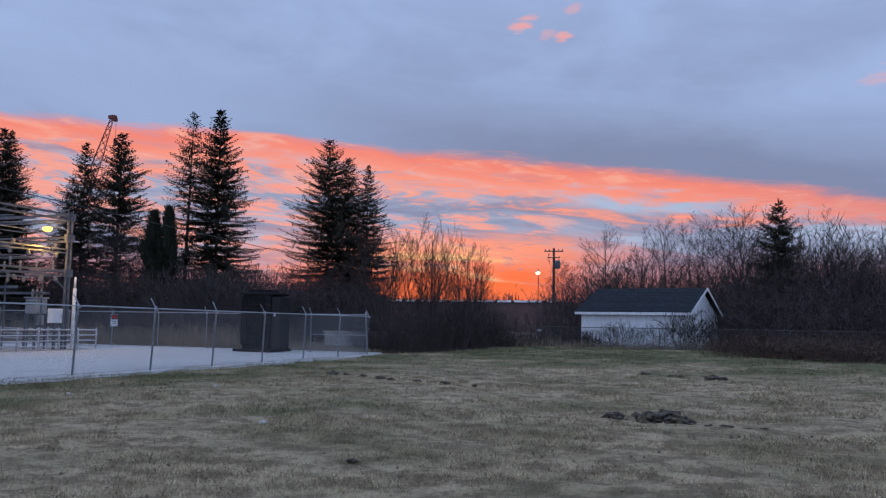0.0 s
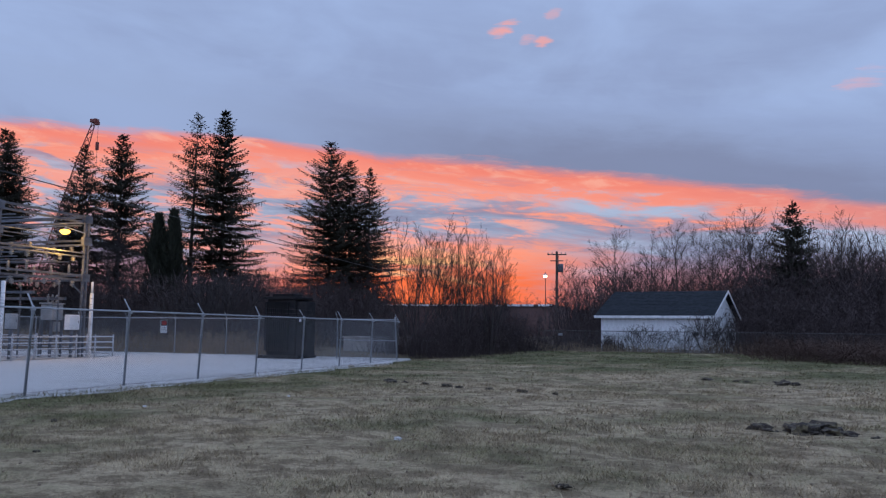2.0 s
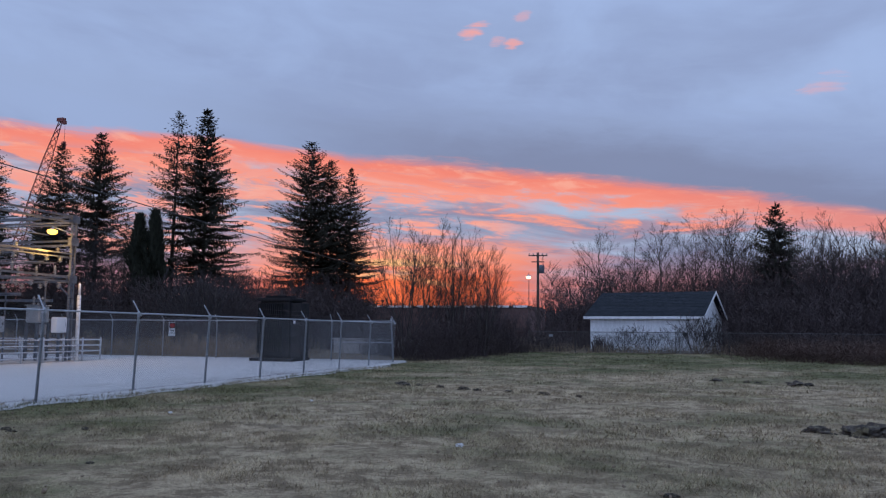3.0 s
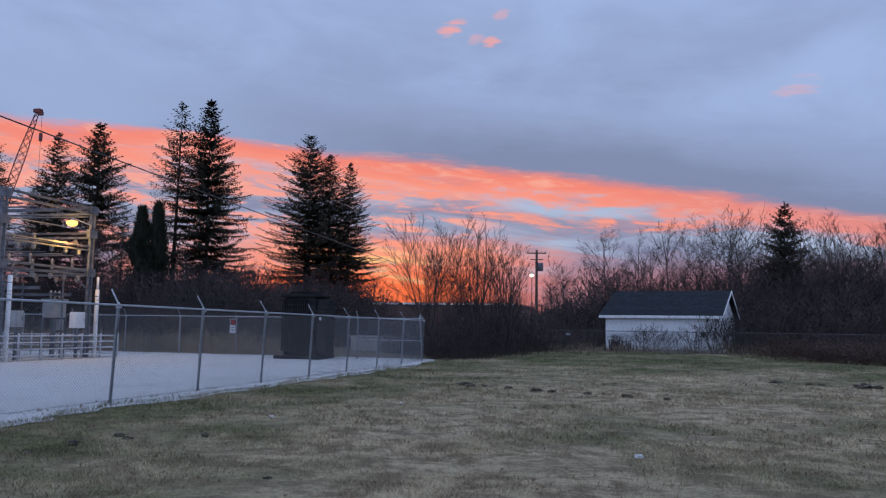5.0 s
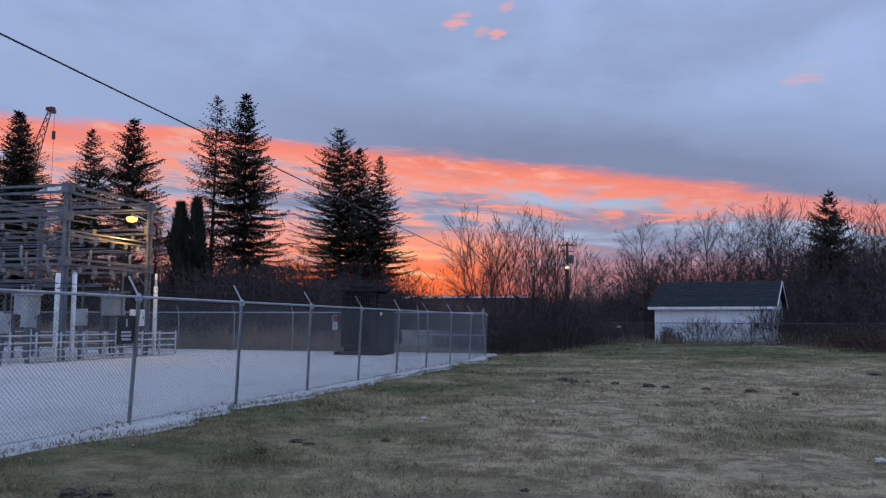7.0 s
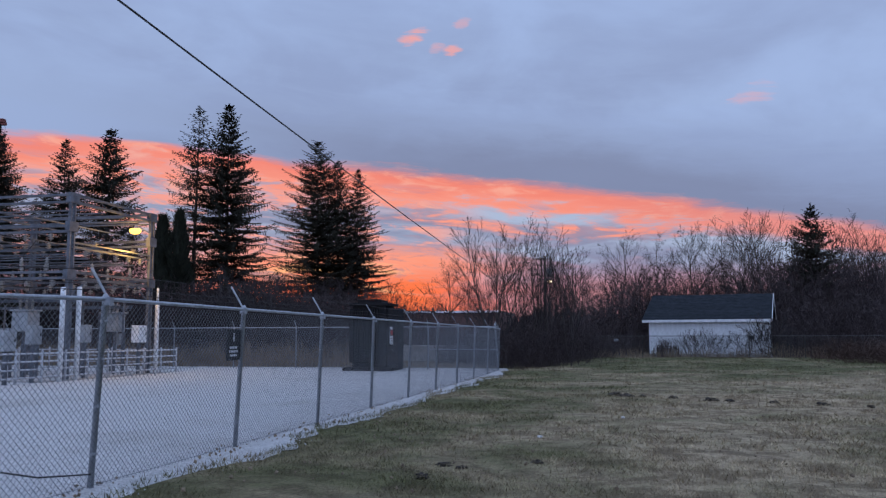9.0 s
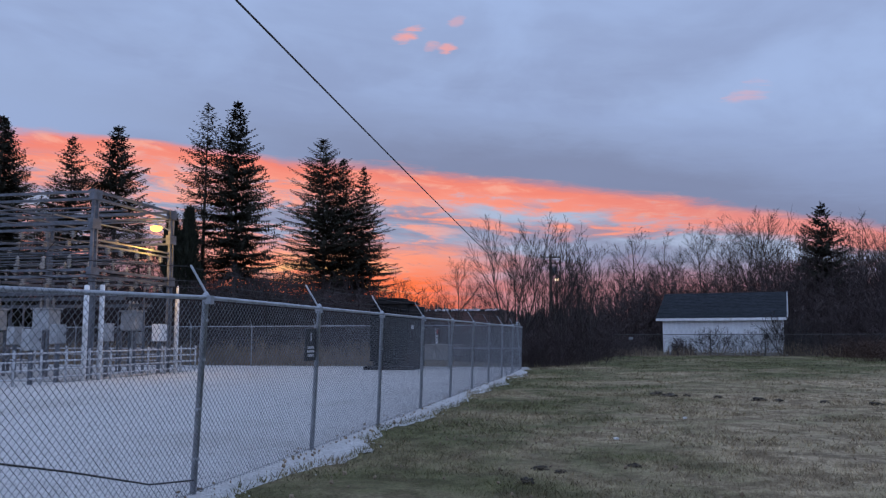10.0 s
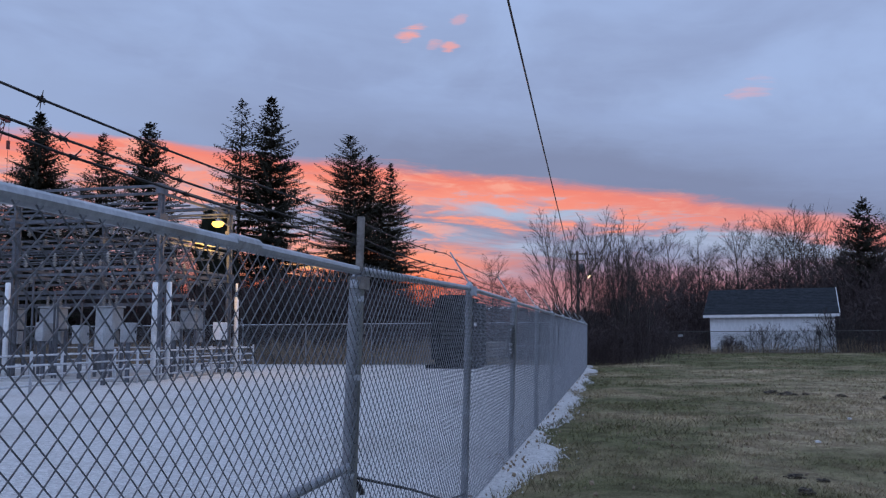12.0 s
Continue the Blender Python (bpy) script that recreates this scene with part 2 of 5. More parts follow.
TANK = surface("pale_grey_enamel", (0.24, 0.25, 0.26), (0.36, 0.37, 0.38), 3, 0.5, 0.0, 0.15, 30, 0.1, (0.34, 0.31, 0.28), 2.0)
DARKTANK = surface("dark_brown_grey_enamel", (0.010, 0.010, 0.012), (0.020, 0.019, 0.020), 2, 0.85, 0.0, 0.2, 25, 0.12, (0.045, 0.038, 0.034), 1.2, 0.2)
PORCELAIN = surface("brown_grey_porcelain", (0.20, 0.185, 0.17), (0.36, 0.34, 0.31), 6, 0.3, 0.0, 0.05)
SIDING = surface("white_weathered_siding", (0.60, 0.61, 0.62), (0.78, 0.79, 0.80), 1.6, 0.75, 0.0, 0.25, 14, 0.05, (0.44, 0.43, 0.41), 0.9)
ROOF = surface("slate_blue_shingles", (0.012, 0.015, 0.019), (0.022, 0.027, 0.033), 3, 0.9, 0.0, 0.5, 16, 0.1, gloss=0.15)
CONCRETE = surface("weathered_concrete", (0.30, 0.29, 0.28), (0.42, 0.41, 0.39), 1.2, 0.9, 0.0, 0.3, 20, 0.08, (0.22, 0.20, 0.18), 0.6)
BARK = surface("dark_bark", (0.036, 0.030, 0.028), (0.075, 0.062, 0.056), 4, 0.9, 0.0, 0.5, 30)
TWIG = surface("grey_brown_twigs", (0.022, 0.018, 0.018), (0.048, 0.038, 0.036), 2, 0.9, 0.0, 0.0, 8, 0.2)
BRUSH = surface("reddish_brown_brush", (0.048, 0.037, 0.037), (0.086, 0.066, 0.063), 0.8, 0.95, 0.0, 0.0, 8, 0.1, gloss=0.15)
DRYWEED = surface("dry_weeds", (0.16, 0.115, 0.08), (0.30, 0.23, 0.15), 1.5, 0.95, 0.0, 0.0, 8, 0.2)
RUSTWEED = surface("rust_brown_weeds", (0.062, 0.040, 0.033), (0.120, 0.078, 0.060), 1.0, 0.95, 0.0, 0.0, 8, 0.12, gloss=0.15)
NEEDLE = foliage("spruce_needles", (0.019, 0.019, 0.014), (0.050, 0.047, 0.033))
NEEDLE2 = foliage("sparse_spruce_needles", (0.020, 0.020, 0.014), (0.055, 0.048, 0.032))
CEDAR = foliage("cedar_foliage", (0.018, 0.022, 0.016), (0.046, 0.050, 0.034))
SOIL = surface("dark_turned_soil", (0.026, 0.020, 0.016), (0.075, 0.058, 0.042), 5, 0.95, 0.0, 0.9, 30, 0.1, (0.22, 0.19, 0.11), 3.0)
POLE = surface("creosoted_pole", (0.055, 0.040, 0.032), (0.11, 0.085, 0.070), 2, 0.85, 0.0, 0.4)
CRANE = surface("red_oxide_steel", (0.13, 0.030, 0.026), (0.20, 0.05, 0.04), 2, 0.6, 0.2, 0.1)
BLACK = surface("black_sign_paint", (0.010, 0.010, 0.012), (0.022, 0.022, 0.026), 9, 0.5, 0.0, 0.05)
SIGNRED = surface("red_sign_paint", (0.45, 0.03, 0.03), (0.55, 0.05, 0.045), 9, 0.5, 0.0, 0.05)
SIGNWHITE = surface("white_sign_paint", (0.70, 0.71, 0.74), (0.82, 0.82, 0.84), 9, 0.5, 0.0, 0.05)
BRICK = surface("dull_red_cladding", (0.10, 0.055, 0.05), (0.15, 0.085, 0.075), 0.4, 0.85, 0.0, 0.1)
SODIUM = glowing("sodium_lamp", (1.0, 0.52, 0.09), 4.0)
MERCURY = glowing("pale_lamp", (1.0, 0.72, 0.42), 5.0)


# ---- mesh helpers ----
class MB:
    """Collects vertices and faces for one mesh."""

    def __init__(self):
        self.v, self.f = [], []

    def box(self, x0, y0, z0, x1, y1, z1):
        k = len(self.v)
        self.v += [(x, y, z) for z in (z0, z1) for y in (y0, y1) for x in (x0, x1)]
        self.f += [tuple(k + i for i in q) for q in ((0, 2, 3, 1), (4, 5, 7, 6), (0, 1, 5, 4), (2, 6, 7, 3), (0, 4, 6, 2), (1, 3, 7, 5))]
        return self

    def tube(self, a, b, r0, r1=None, n=6, caps=True):
        r1 = r0 if r1 is None else r1
        ax, ay, az = a
        dx, dy, dz = b[0] - ax, b[1] - ay, b[2] - az
        ln = math.sqrt(dx * dx + dy * dy + dz * dz) or 1e-6
        dx, dy, dz = dx / ln, dy / ln, dz / ln
        if abs(dz) < 0.9:
            ux, uy, uz = -dy, dx, 0.0
        else:
            ux, uy, uz = 0.0, -dz, dy
        ul = math.sqrt(ux * ux + uy * uy + uz * uz)
        ux, uy, uz = ux / ul, uy / ul, uz / ul
        wx, wy, wz = dy * uz - dz * uy, dz * ux - dx * uz, dx * uy - dy * ux
        k = len(self.v)
        for p, r in ((a, r0), (b, r1)):
            for i in range(n):
                c, s = math.cos(6.2832 * i / n) * r, math.sin(6.2832 * i / n) * r
                self.v.append((p[0] + ux * c + wx * s, p[1] + uy * c + wy * s, p[2] + uz * c + wz * s))
        for i in range(n):
            j = (i + 1) % n
            self.f.append((k + i, k + j, k + n + j, k + n + i))
        if caps:
            self.f.append(tuple(k + i for i in range(n))[::-1])
            self.f.append(tuple(k + n + i for i in range(n)))
        return self

    def spike(self, a, b, r):
        """A slim three-sided twig running out to a point."""
        a, b = Vector(a), Vector(b)
        d = b - a
        u = d.orthogonal().normalized() * r
        w = d.normalized().cross(u)
        k = len(self.v)
        self.v += [tuple(a + u), tuple(a - u * 0.5 + w * 0.87), tuple(a - u * 0.5 - w * 0.87), tuple(b)]
        self.f += [(k, k + 1, k + 3), (k + 1, k + 2, k + 3), (k + 2, k, k + 3)]
        return self

    def sliver(self, a, b, r, turn):
        """One fine twig among thousands, a pointed blade turned at random."""
        u = Vector((math.cos(turn), math.sin(turn), 0.3)) * r
        k = len(self.v)
        self.v += [tuple(a - u), tuple(a + u), tuple(b)]
        self.f.append((k, k + 1, k + 2))
        return self

    def beam(self, a, b, w, h):
        """A rectangular bar from a to b."""
        a, b = Vector(a), Vector(b)
        d = (b - a).normalized()
        u = d.cross(Vector((0, 0, 1)))
        u = u.normalized() if u.length > 0.05 else Vector((1, 0, 0))
        t = u.cross(d)
        k = len(self.v)
        self.v += [tuple(p + u * (sx * w / 2) + t * (sz * h / 2)) for p in (a, b) for sx, sz in ((-1, -1), (1, -1), (1, 1), (-1, 1))]
        self.f += [tuple(k + i for i in q) for q in ((0, 1, 2, 3), (7, 6, 5, 4), (0, 4, 5, 1), (1, 5, 6, 2), (2, 6, 7, 3), (3, 7, 4, 0))]
        return self

    def lathe(self, profile, n=12, at=(0, 0, 0)):
        k = len(self.v)
        for r, z in profile:
            for i in range(n):
                self.v.append((at[0] + r * math.cos(6.2832 * i / n), at[1] + r * math.sin(6.2832 * i / n), at[2] + z))
        for j in range(len(profile) - 1):
            for i in range(n):
                a, b = k + j * n + i, k + j * n + (i + 1) % n
                self.f.append((a, b, b + n, a + n))
        self.f.append(tuple(k + i for i in range(n))[::-1])
        self.f.append(tuple(k + (len(profile) - 1) * n + i for i in range(n)))
        return self

    def mesh(self, name, material, smooth=False):
        me = bpy.data.meshes.new(name)
        me.from_pydata(self.v, [], self.f)
        if smooth:
            me.polygons.foreach_set("use_smooth", [True] * len(me.polygons))
        me.materials.append(material)
        me.update()
        return me


def part(name, mb, material, parent=None, label="", smooth=False, bevel=0.0):
    me = mb if isinstance(mb, bpy.types.Mesh) else mb.mesh(name, material, smooth)
    ob = new(name, me)
    if bevel:
        md = ob.modifiers.new("bevel", "BEVEL")
        md.width, md.segments, md.limit_method = bevel, 2, "ANGLE"
    if parent:
        ob.parent = parent
    if label:
        tagged(ob, label)
    return ob


def thing(name, label, category, m=None, group="", kind=""):
    ob = new(name)
    ob.empty_display_size = 0.2
    if m is not None:
        ob.matrix_world = m
    return tagged(ob, label, category, group, kind)


def smooth01(v, lo, hi):
    t = min(1.0, max(0.0, (v - lo) / (hi - lo)))
    return t * t * (3 - 2 * t)


def ground_z(x, y):
    return 0.30 * smooth01(y, 30, 50)


# ---- ground ----
def axis(lo, hi, step, far):
    inner = list(np.arange(lo, hi + 1e-6, step))
    grow, s, left, right = [], step, [], []
    p, q = lo, hi
    while q < far or p > -far:
        s *= 1.35
        p, q = p - s, q + s
        left.insert(0, p)
        right.append(q)
    return left + inner + right


def build_ground():
    xs, ys = axis(-19, 14, 0.3, 2400), axis(-2, 54, 0.35, 2400)
    mb = MB()
    for y in ys:
        for x in xs:
            z = ground_z(x, y)
            if -24 < x < 20 and -6 < y < 60:
                z += 0.05 * (noise.noise((x * 0.45, y * 0.45, 1.0))) + 0.03 * noise.noise((x * 1.6, y * 1.6, 4.0))
            if x < -15.6 and y < 40:
                z -= 0.05
            mb.v.append((x, y, z - 0.01))
    w = len(xs)
    for j in range(len(ys) - 1):
        for i in range(w - 1):
            k = j * w + i
            mb.f.append((k, k + 1, k + w + 1, k + w))
    tagged(part("ground", mb, LAWN, smooth=True), "patchy winter lawn of straw and green grass", "lawn", kind="structure")


build_ground()


def yard_edge(y):
    return -16.06 + 0.24 * math.tanh(3.0 * noise.noise((y * 0.37, 2.0, 0.0))) + 0.20 * noise.noise((y * 1.3, 5.0, 0.0)) + 0.12 * noise.noise((y * 4.0, 8.0, 0.0))


def build_yard():
    mb = MB()
    ys = list(np.arange(-12, 37.61, 0.2))
    cols = [-75, -60, -45, -35, -30, -26, -23, -20, -18, -17, -16.4]
    for y in ys:
        e = yard_edge(y)
        for x in cols + [e - 0.1, e]:
            z = ground_z(x, y) + 0.030 + 0.015 * noise.noise((x * 0.8, y * 0.8, 9.0))
            if x == e:
                z = ground_z(x, y) - 0.06
            mb.v.append((x, y, z))
    w = len(cols) + 2
    for j in range(len(ys) - 1):
        for i in range(w - 1):
            k = j * w + i
            mb.f.append((k, k + 1, k + w + 1, k + w))
    tagged(part("gravel_yard", mb, GRAVEL), "pale limestone gravel yard inside the chain-link fence", "gravel", kind="structure")


build_yard()

# ---- vegetation makers ----
def spray(mb, p, d, ln, wd):
    """One flat needle spray: a pointed blade of two triangles with a drooping twin."""
    side = Vector((-d.y, d.x, 0))
    side = side.normalized() if side.length > 1e-3 else Vector((1, 0, 0))
    k = len(mb.v)
    mid = p + d * (ln * 0.45)
    tip = p + d * ln
    lift = Vector((0, 0, wd * 0.5))
    mb.v += [tuple(p), tuple(mid + side * wd + lift * 0.2), tuple(tip), tuple(mid - side * wd - lift)]
    mb.f += [(k, k + 1, k + 2), (k, k + 2, k + 3)]


def blade(mb, p, d, side, ln, wd):
    """A slim needle-covered twig: a rhombus of two triangles folded along its rib."""
    k = len(mb.v)
    mid = p + d * (ln * 0.4)
    sag = Vector((0, 0, wd * 0.45))
    mb.v += [tuple(p), tuple(mid + side * wd - sag), tuple(p + d * ln), tuple(mid - side * wd - sag)]
    mb.f += [(k, k + 1, k + 2), (k, k + 2, k + 3)]


def conifer_meshes(seed, height, radius, bare=0.05, gap=0.42, per=8, fullness=1.0, droop=0.25, power=0.75, material=None, cap=99.0, thin_low=0.0, curtain=0.6, leaf=1.0):
    """Trunk and crown of a spruce: whorls of boughs, each a flat tapering frond with hanging twigs and an upturned tip."""
    rng = random.Random(seed)
    trunk, crown, boughs = MB(), MB(), MB()
    lean = Vector((rng.uniform(-0.012, 0.012), rng.uniform(-0.012, 0.012), 1))
    r0 = height * 0.0125
    for i in range(8):
        trunk.tube(tuple(lean * (height * i / 8 - (0.2 if i == 0 else 0))), tuple(lean * (height * (i + 1) / 8)), r0 * (1 - i / 8.1), r0 * (1 - (i + 1) / 8.1), 7)
    z = height * bare
    up = Vector((0, 0, 1))
    while z < height * 0.988:
        f = z / height
        full = cap * math.tanh(radius * (1 - f) ** power / cap) + 0.06
        if f < bare + 0.10:
            full *= 0.6 + 4.0 * (f - bare)
        count = max(4, round(per * (0.55 + 0.45 * (1 - f))))
        a0 = rng.uniform(0, 6.28)
        tier = rng.uniform(0.82, 1.10)
        for b in range(count):
            if thin_low and rng.random() < thin_low * min(1.0, 1.6 * (1 - f)) ** 2:
                continue
            a = a0 + 6.2832 * b / count + rng.uniform(-0.3, 0.3)
            ln = full * tier * (rng.uniform(0.5, 0.8) if rng.random() < 0.35 else rng.uniform(0.82, 1.12))
            p = lean * (z + rng.uniform(-0.5, 0.5) * gap)
            out = Vector((math.cos(a), math.sin(a), 0))
            sd = Vector((-out.y, out.x, 0))
            n = max(3, int(ln / 0.21))
            slope = 0.42 * f ** 2.0 - droop * (1 - f) * rng.uniform(0.6, 1.5)
            rise = rng.uniform(0.10, 0.28)
            side_most = min(1.0, 0.20 + 0.26 * ln)
            last = Vector(p)
            for i in range(1, n + 1):
                t = i / n
                q = p + out * (ln * t) + up * (ln * (slope * t + rise * (t * t - 0.35 * t)))
                if i % 2 == 0 or i == n:
                    boughs.tube(tuple(last), tuple(q), 0.024 * (1.15 - t), 0.024 * (1.05 - t), 3, False)
                    last = q
                reach = side_most * (1.12 - t) * min(1.0, 0.35 + 2.2 * t)
                for sign in (-1, 1):
                    for _ in range(2):
                        if rng.random() > fullness:
                            continue
                        w = rng.uniform(0.6, 1.15)
                        d = (out * rng.uniform(0.55, 0.95) + sd * (sign * w) + up * rng.uniform(-0.42, 0.10)).normalized()
                        blade(crown, q, d, (out * w - sd * (sign * 0.7)).normalized(), reach * rng.uniform(0.6, 1.2) + 0.09, leaf * rng.uniform(0.030, 0.055))
                if t > 0.12 and rng.random() < curtain * fullness:
                    d = (out * rng.uniform(-0.1, 0.5) + sd * rng.uniform(-0.35, 0.35) - up).normalized()
                    blade(crown, q, d, sd, rng.uniform(0.2, 0.48) * min(1.0, ln / 1.6), leaf * rng.uniform(0.03, 0.05))
            tip = p + out * (ln * 0.94) + up * (ln * (slope * 0.94 + rise * 0.55))
            for k in (-0.35, 0.0, 0.35):
                blade(crown, tip, (out + sd * k + up * rng.uniform(0.05, 0.35)).normalized(), sd, 0.20 + 0.05 * min(ln, 3), 0.032)
        z += gap * rng.uniform(0.75, 1.25) * (0.6 + 0.5 * (1 - f))
    for i in range(14):
        a = rng.uniform(0, 6.28)
        blade(crown, lean * (height * rng.uniform(0.955, 0.988)), Vector((0.3 * math.cos(a), 0.3 * math.sin(a), 1)).normalized(), Vector((-math.sin(a), math.cos(a), 0)), 0.36, 0.03)
    k = len(trunk.v)
    trunk.v += boughs.v
    trunk.f += [tuple(k + i for i in f) for f in boughs.f]
    return trunk.mesh("trunk", BARK), crown.mesh("crown", material)


def plant(name, label, category, meshes, x, y, turn=0.0, size=1.0, tall=1.0, group=""):
    t = thing(name, label, category, Matrix.LocRotScale((x, y, ground_z(x, y) - 0.03), Euler((0, 0, turn)), (size, size, size * tall)), group)
    for n, me in zip(("trunk", "crown"), meshes):
        part(n, me, None, t)
    return t


def limb(thick, thin, rng, p, d, ln, r, level, shape):
    """One bare limb: tapering, bending a little upward, with forks leaving it in turn round its axis."""
    segs, forks, angle, share, lift, r_min = shape["segs"][level], shape["forks"][level], shape["angle"][level], shape["share"][level], shape["lift"], shape["r_min"]
    q = Vector(p)
    start = shape["clear"] if level == 0 else 0.18
    turn = rng.uniform(0, 6.28)
    made = 0
    for i in range(segs):
        d = (d + Vector((rng.uniform(-1, 1), rng.uniform(-1, 1), rng.uniform(-1, 1))) * shape["crook"] + Vector((0, 0, lift if level else 0.04))).normalized()
        e = q + d * (ln / segs)
        ra, rb = max(r_min, r * (1 - 0.85 * i / segs)), max(r_min * 0.8, r * (1 - 0.85 * (i + 1) / segs))
        if level == 3:
            thin.spike(q, e + d * (ln * 0.3), ra)
        else:
            (thick if level == 0 else thin).tube(tuple(q), tuple(e), ra, rb, 7 if level == 0 else (4 if level == 1 else 3), False)
        s1 = (i + 1) / segs
        if level + 1 < len(shape["segs"]) and s1 > start:
            want = forks * (s1 - start) / (1 - start)
            while made < want:
                made += 1
                turn += 2.4 + rng.uniform(-0.5, 0.5)
                s = rng.random()
                side = d.orthogonal().normalized()
                side = (side * math.cos(turn) + d.cross(side) * math.sin(turn)).normalized()
                ang = angle * rng.uniform(0.7, 1.25)
                nd = (d * math.cos(ang) + side * math.sin(ang)).normalized()
                if nd.z < -0.15:
                    nd.z *= -0.3
                left = 1 - (s1 - (1 - s) / segs)
                limb(thick, thin, rng, q.lerp(e, s), nd, ln * share * rng.uniform(0.7, 1.15) * (0.40 + 0.75 * left), max(r_min, ra * rng.uniform(0.45, 0.62)), level + 1, shape)
        q = e


def bare_tree_meshes(seed, height, stems=1, fan=0.0, clear=0.30, forks=(13, 7, 5), angle=(0.75, 0.70, 0.65), share=(0.55, 0.50, 0.50), lift=0.10, crook=0.09, girth=0.011, r_min=0.008):
    """A leafless tree scaled to its height: trunk or stems, limbs, and two orders of twigs."""
    rng = random.Random(seed)
    levels = len(forks) + 1
    shape = {"segs": (9, 6, 3, 1)[:levels], "forks": (*forks, 0), "angle": (*angle, 0.5), "share": (*share, 0.5), "lift": lift, "clear": clear, "crook": crook, "r_min": r_min}
    thick, thin = MB(), MB()
    for s in range(stems):
        a = 6.2832 * (s + rng.uniform(-0.3, 0.3)) / stems
        k = fan * rng.uniform(0.35, 1.0)
        off = 0.22 * (stems > 1) * rng.random()
        d = Vector((math.cos(a) * k, math.sin(a) * k, 1)).normalized()
        limb(thick, thin, rng, Vector((math.cos(a) * off, math.sin(a) * off, -0.1)), d, height * rng.uniform(0.80, 1.0) * (1 if stems == 1 else 0.95), height * girth * (1 if stems == 1 else rng.uniform(0.45, 0.8)), 0, shape)
    k = height / max(v[2] for v in thin.v)
    for mb in (thick, thin):
        mb.v = [(x * k, y * k, z * k) for x, y, z in mb.v]
    return thick.mesh("trunk", BARK), thin.mesh("crown", TWIG)


def brush_mesh(seed, w, d, h, stems, material, twigs=3, r=0.009):
    """A thicket patch: many thin stems, each with side twigs that fork again."""
    rng = random.Random(seed)
    mb = MB()
    for _ in range(stems):
        x, y = rng.gauss(0, w * 0.28), rng.gauss(0, d * 0.28)
        edge = max(0.35, 1 - (abs(x) / w) ** 2 * 1.6)
        hh = h * edge * rng.uniform(0.5, 1.05)
        dx, dy = rng.gauss(x * 0.25, 0.28), rng.gauss(0, 0.28)
        p = Vector((x, y, -0.08))
        for i in range(3):
            q = Vector((x + dx * (i + 1) / 3 * hh * 0.55 + rng.uniform(-0.05, 0.05) * hh, y + dy * (i + 1) / 3 * hh * 0.55 + rng.uniform(-0.05, 0.05) * hh, hh * (i + 1) / 3))
            mb.tube(tuple(p), tuple(q), r * (1.5 - i * 0.4), r * (1.1 - i * 0.4), 3, False)
            for _ in range(twigs):
                t = p.lerp(q, rng.random())
                e = t + Vector((rng.uniform(-1, 1), rng.uniform(-1, 1), rng.uniform(0.0, 1.1))) * (0.24 * hh * rng.uniform(0.4, 1.0))
                mb.sliver(t, e, r * 1.3, rng.uniform(0, 3.14))
                for _ in range(3):
                    t2 = t.lerp(e, rng.uniform(0.2, 0.9))
                    e2 = t2 + Vector((rng.uniform(-1, 1), rng.uniform(-1, 1), rng.uniform(-0.1, 1.0))) * (0.12 * hh)
                    mb.sliver(t2, e2, r, rng.uniform(0, 3.14))
            p = q
    return mb.mesh("thicket", material)


# ---- yard fence ----
FX, FY, STEP, FH = -16.4, 36.4, 3.05, 1.83


def chain_link(length, height, cell=0.072, r=0.0024, material=None):
    """Woven wires as crossing zigzags, lying in the local yz plane from y = 0 to y = length."""
    mb = MB()
    rise = 0.90
    rows = int(height / (cell * rise))
    n = int(length / cell)
    for i in range(-rows, n + 1):
        for sign, x in ((1, 0.003), (-1, -0.003)):
            a, b = i * cell, (i + rows) * cell
            z0, z1 = 0.04, 0.04 + rows * cell * rise
            if a < 0:
                z0, a = z0 - a * rise, 0.0
            if b > length:
                z1, b = z1 - (b - length) * rise, length
            if z1 - z0 < 0.02:
                continue
            if sign > 0:
                mb.tube((x, a, z0), (x, b, z1), r, r, 3, False)
            else:
                mb.tube((x, length - a, z0), (x, length - b, z1), r, r, 3, False)
    return mb.mesh("chain_link_mesh", material or WIRE)


def fence_post_mesh(height, r=0.030, material=None):
    return MB().lathe([(r, -0.1), (r, height - 0.02), (r + 0.008, height - 0.015), (r + 0.008, height + 0.02), (r * 0.6, height + 0.05), (0.004, height + 0.06)], 10).mesh("post", material or GALV, True)


def barbed_strand(points, rng, r=0.0035):
    mb = MB()
    for (a, b) in zip(points, points[1:]):
        a, b = Vector(a), Vector(b)
        n = max(2, int((b - a).length / 0.45))
        p = a
        for i in range(1, n + 1):
            s = i / n
            q = a.lerp(b, s) - Vector((0, 0, 0.10 * s * (1 - s)))
            mb.tube(tuple(p), tuple(q), r, r, 4, False)
            for _ in range(4):
                d = Vector((rng.uniform(-1, 1), rng.uniform(-0.4, 0.4), rng.uniform(-1, 1))).normalized() * 0.026
                mb.tube(tuple(q - d * 0.4), tuple(q + d), 0.0022, 0.001, 3, False)
            mb.tube(tuple(q - Vector((0, 0.014, 0))), tuple(q + Vector((0, 0.014, 0))), 0.006, 0.006, 4, False)
            p = q
    return mb


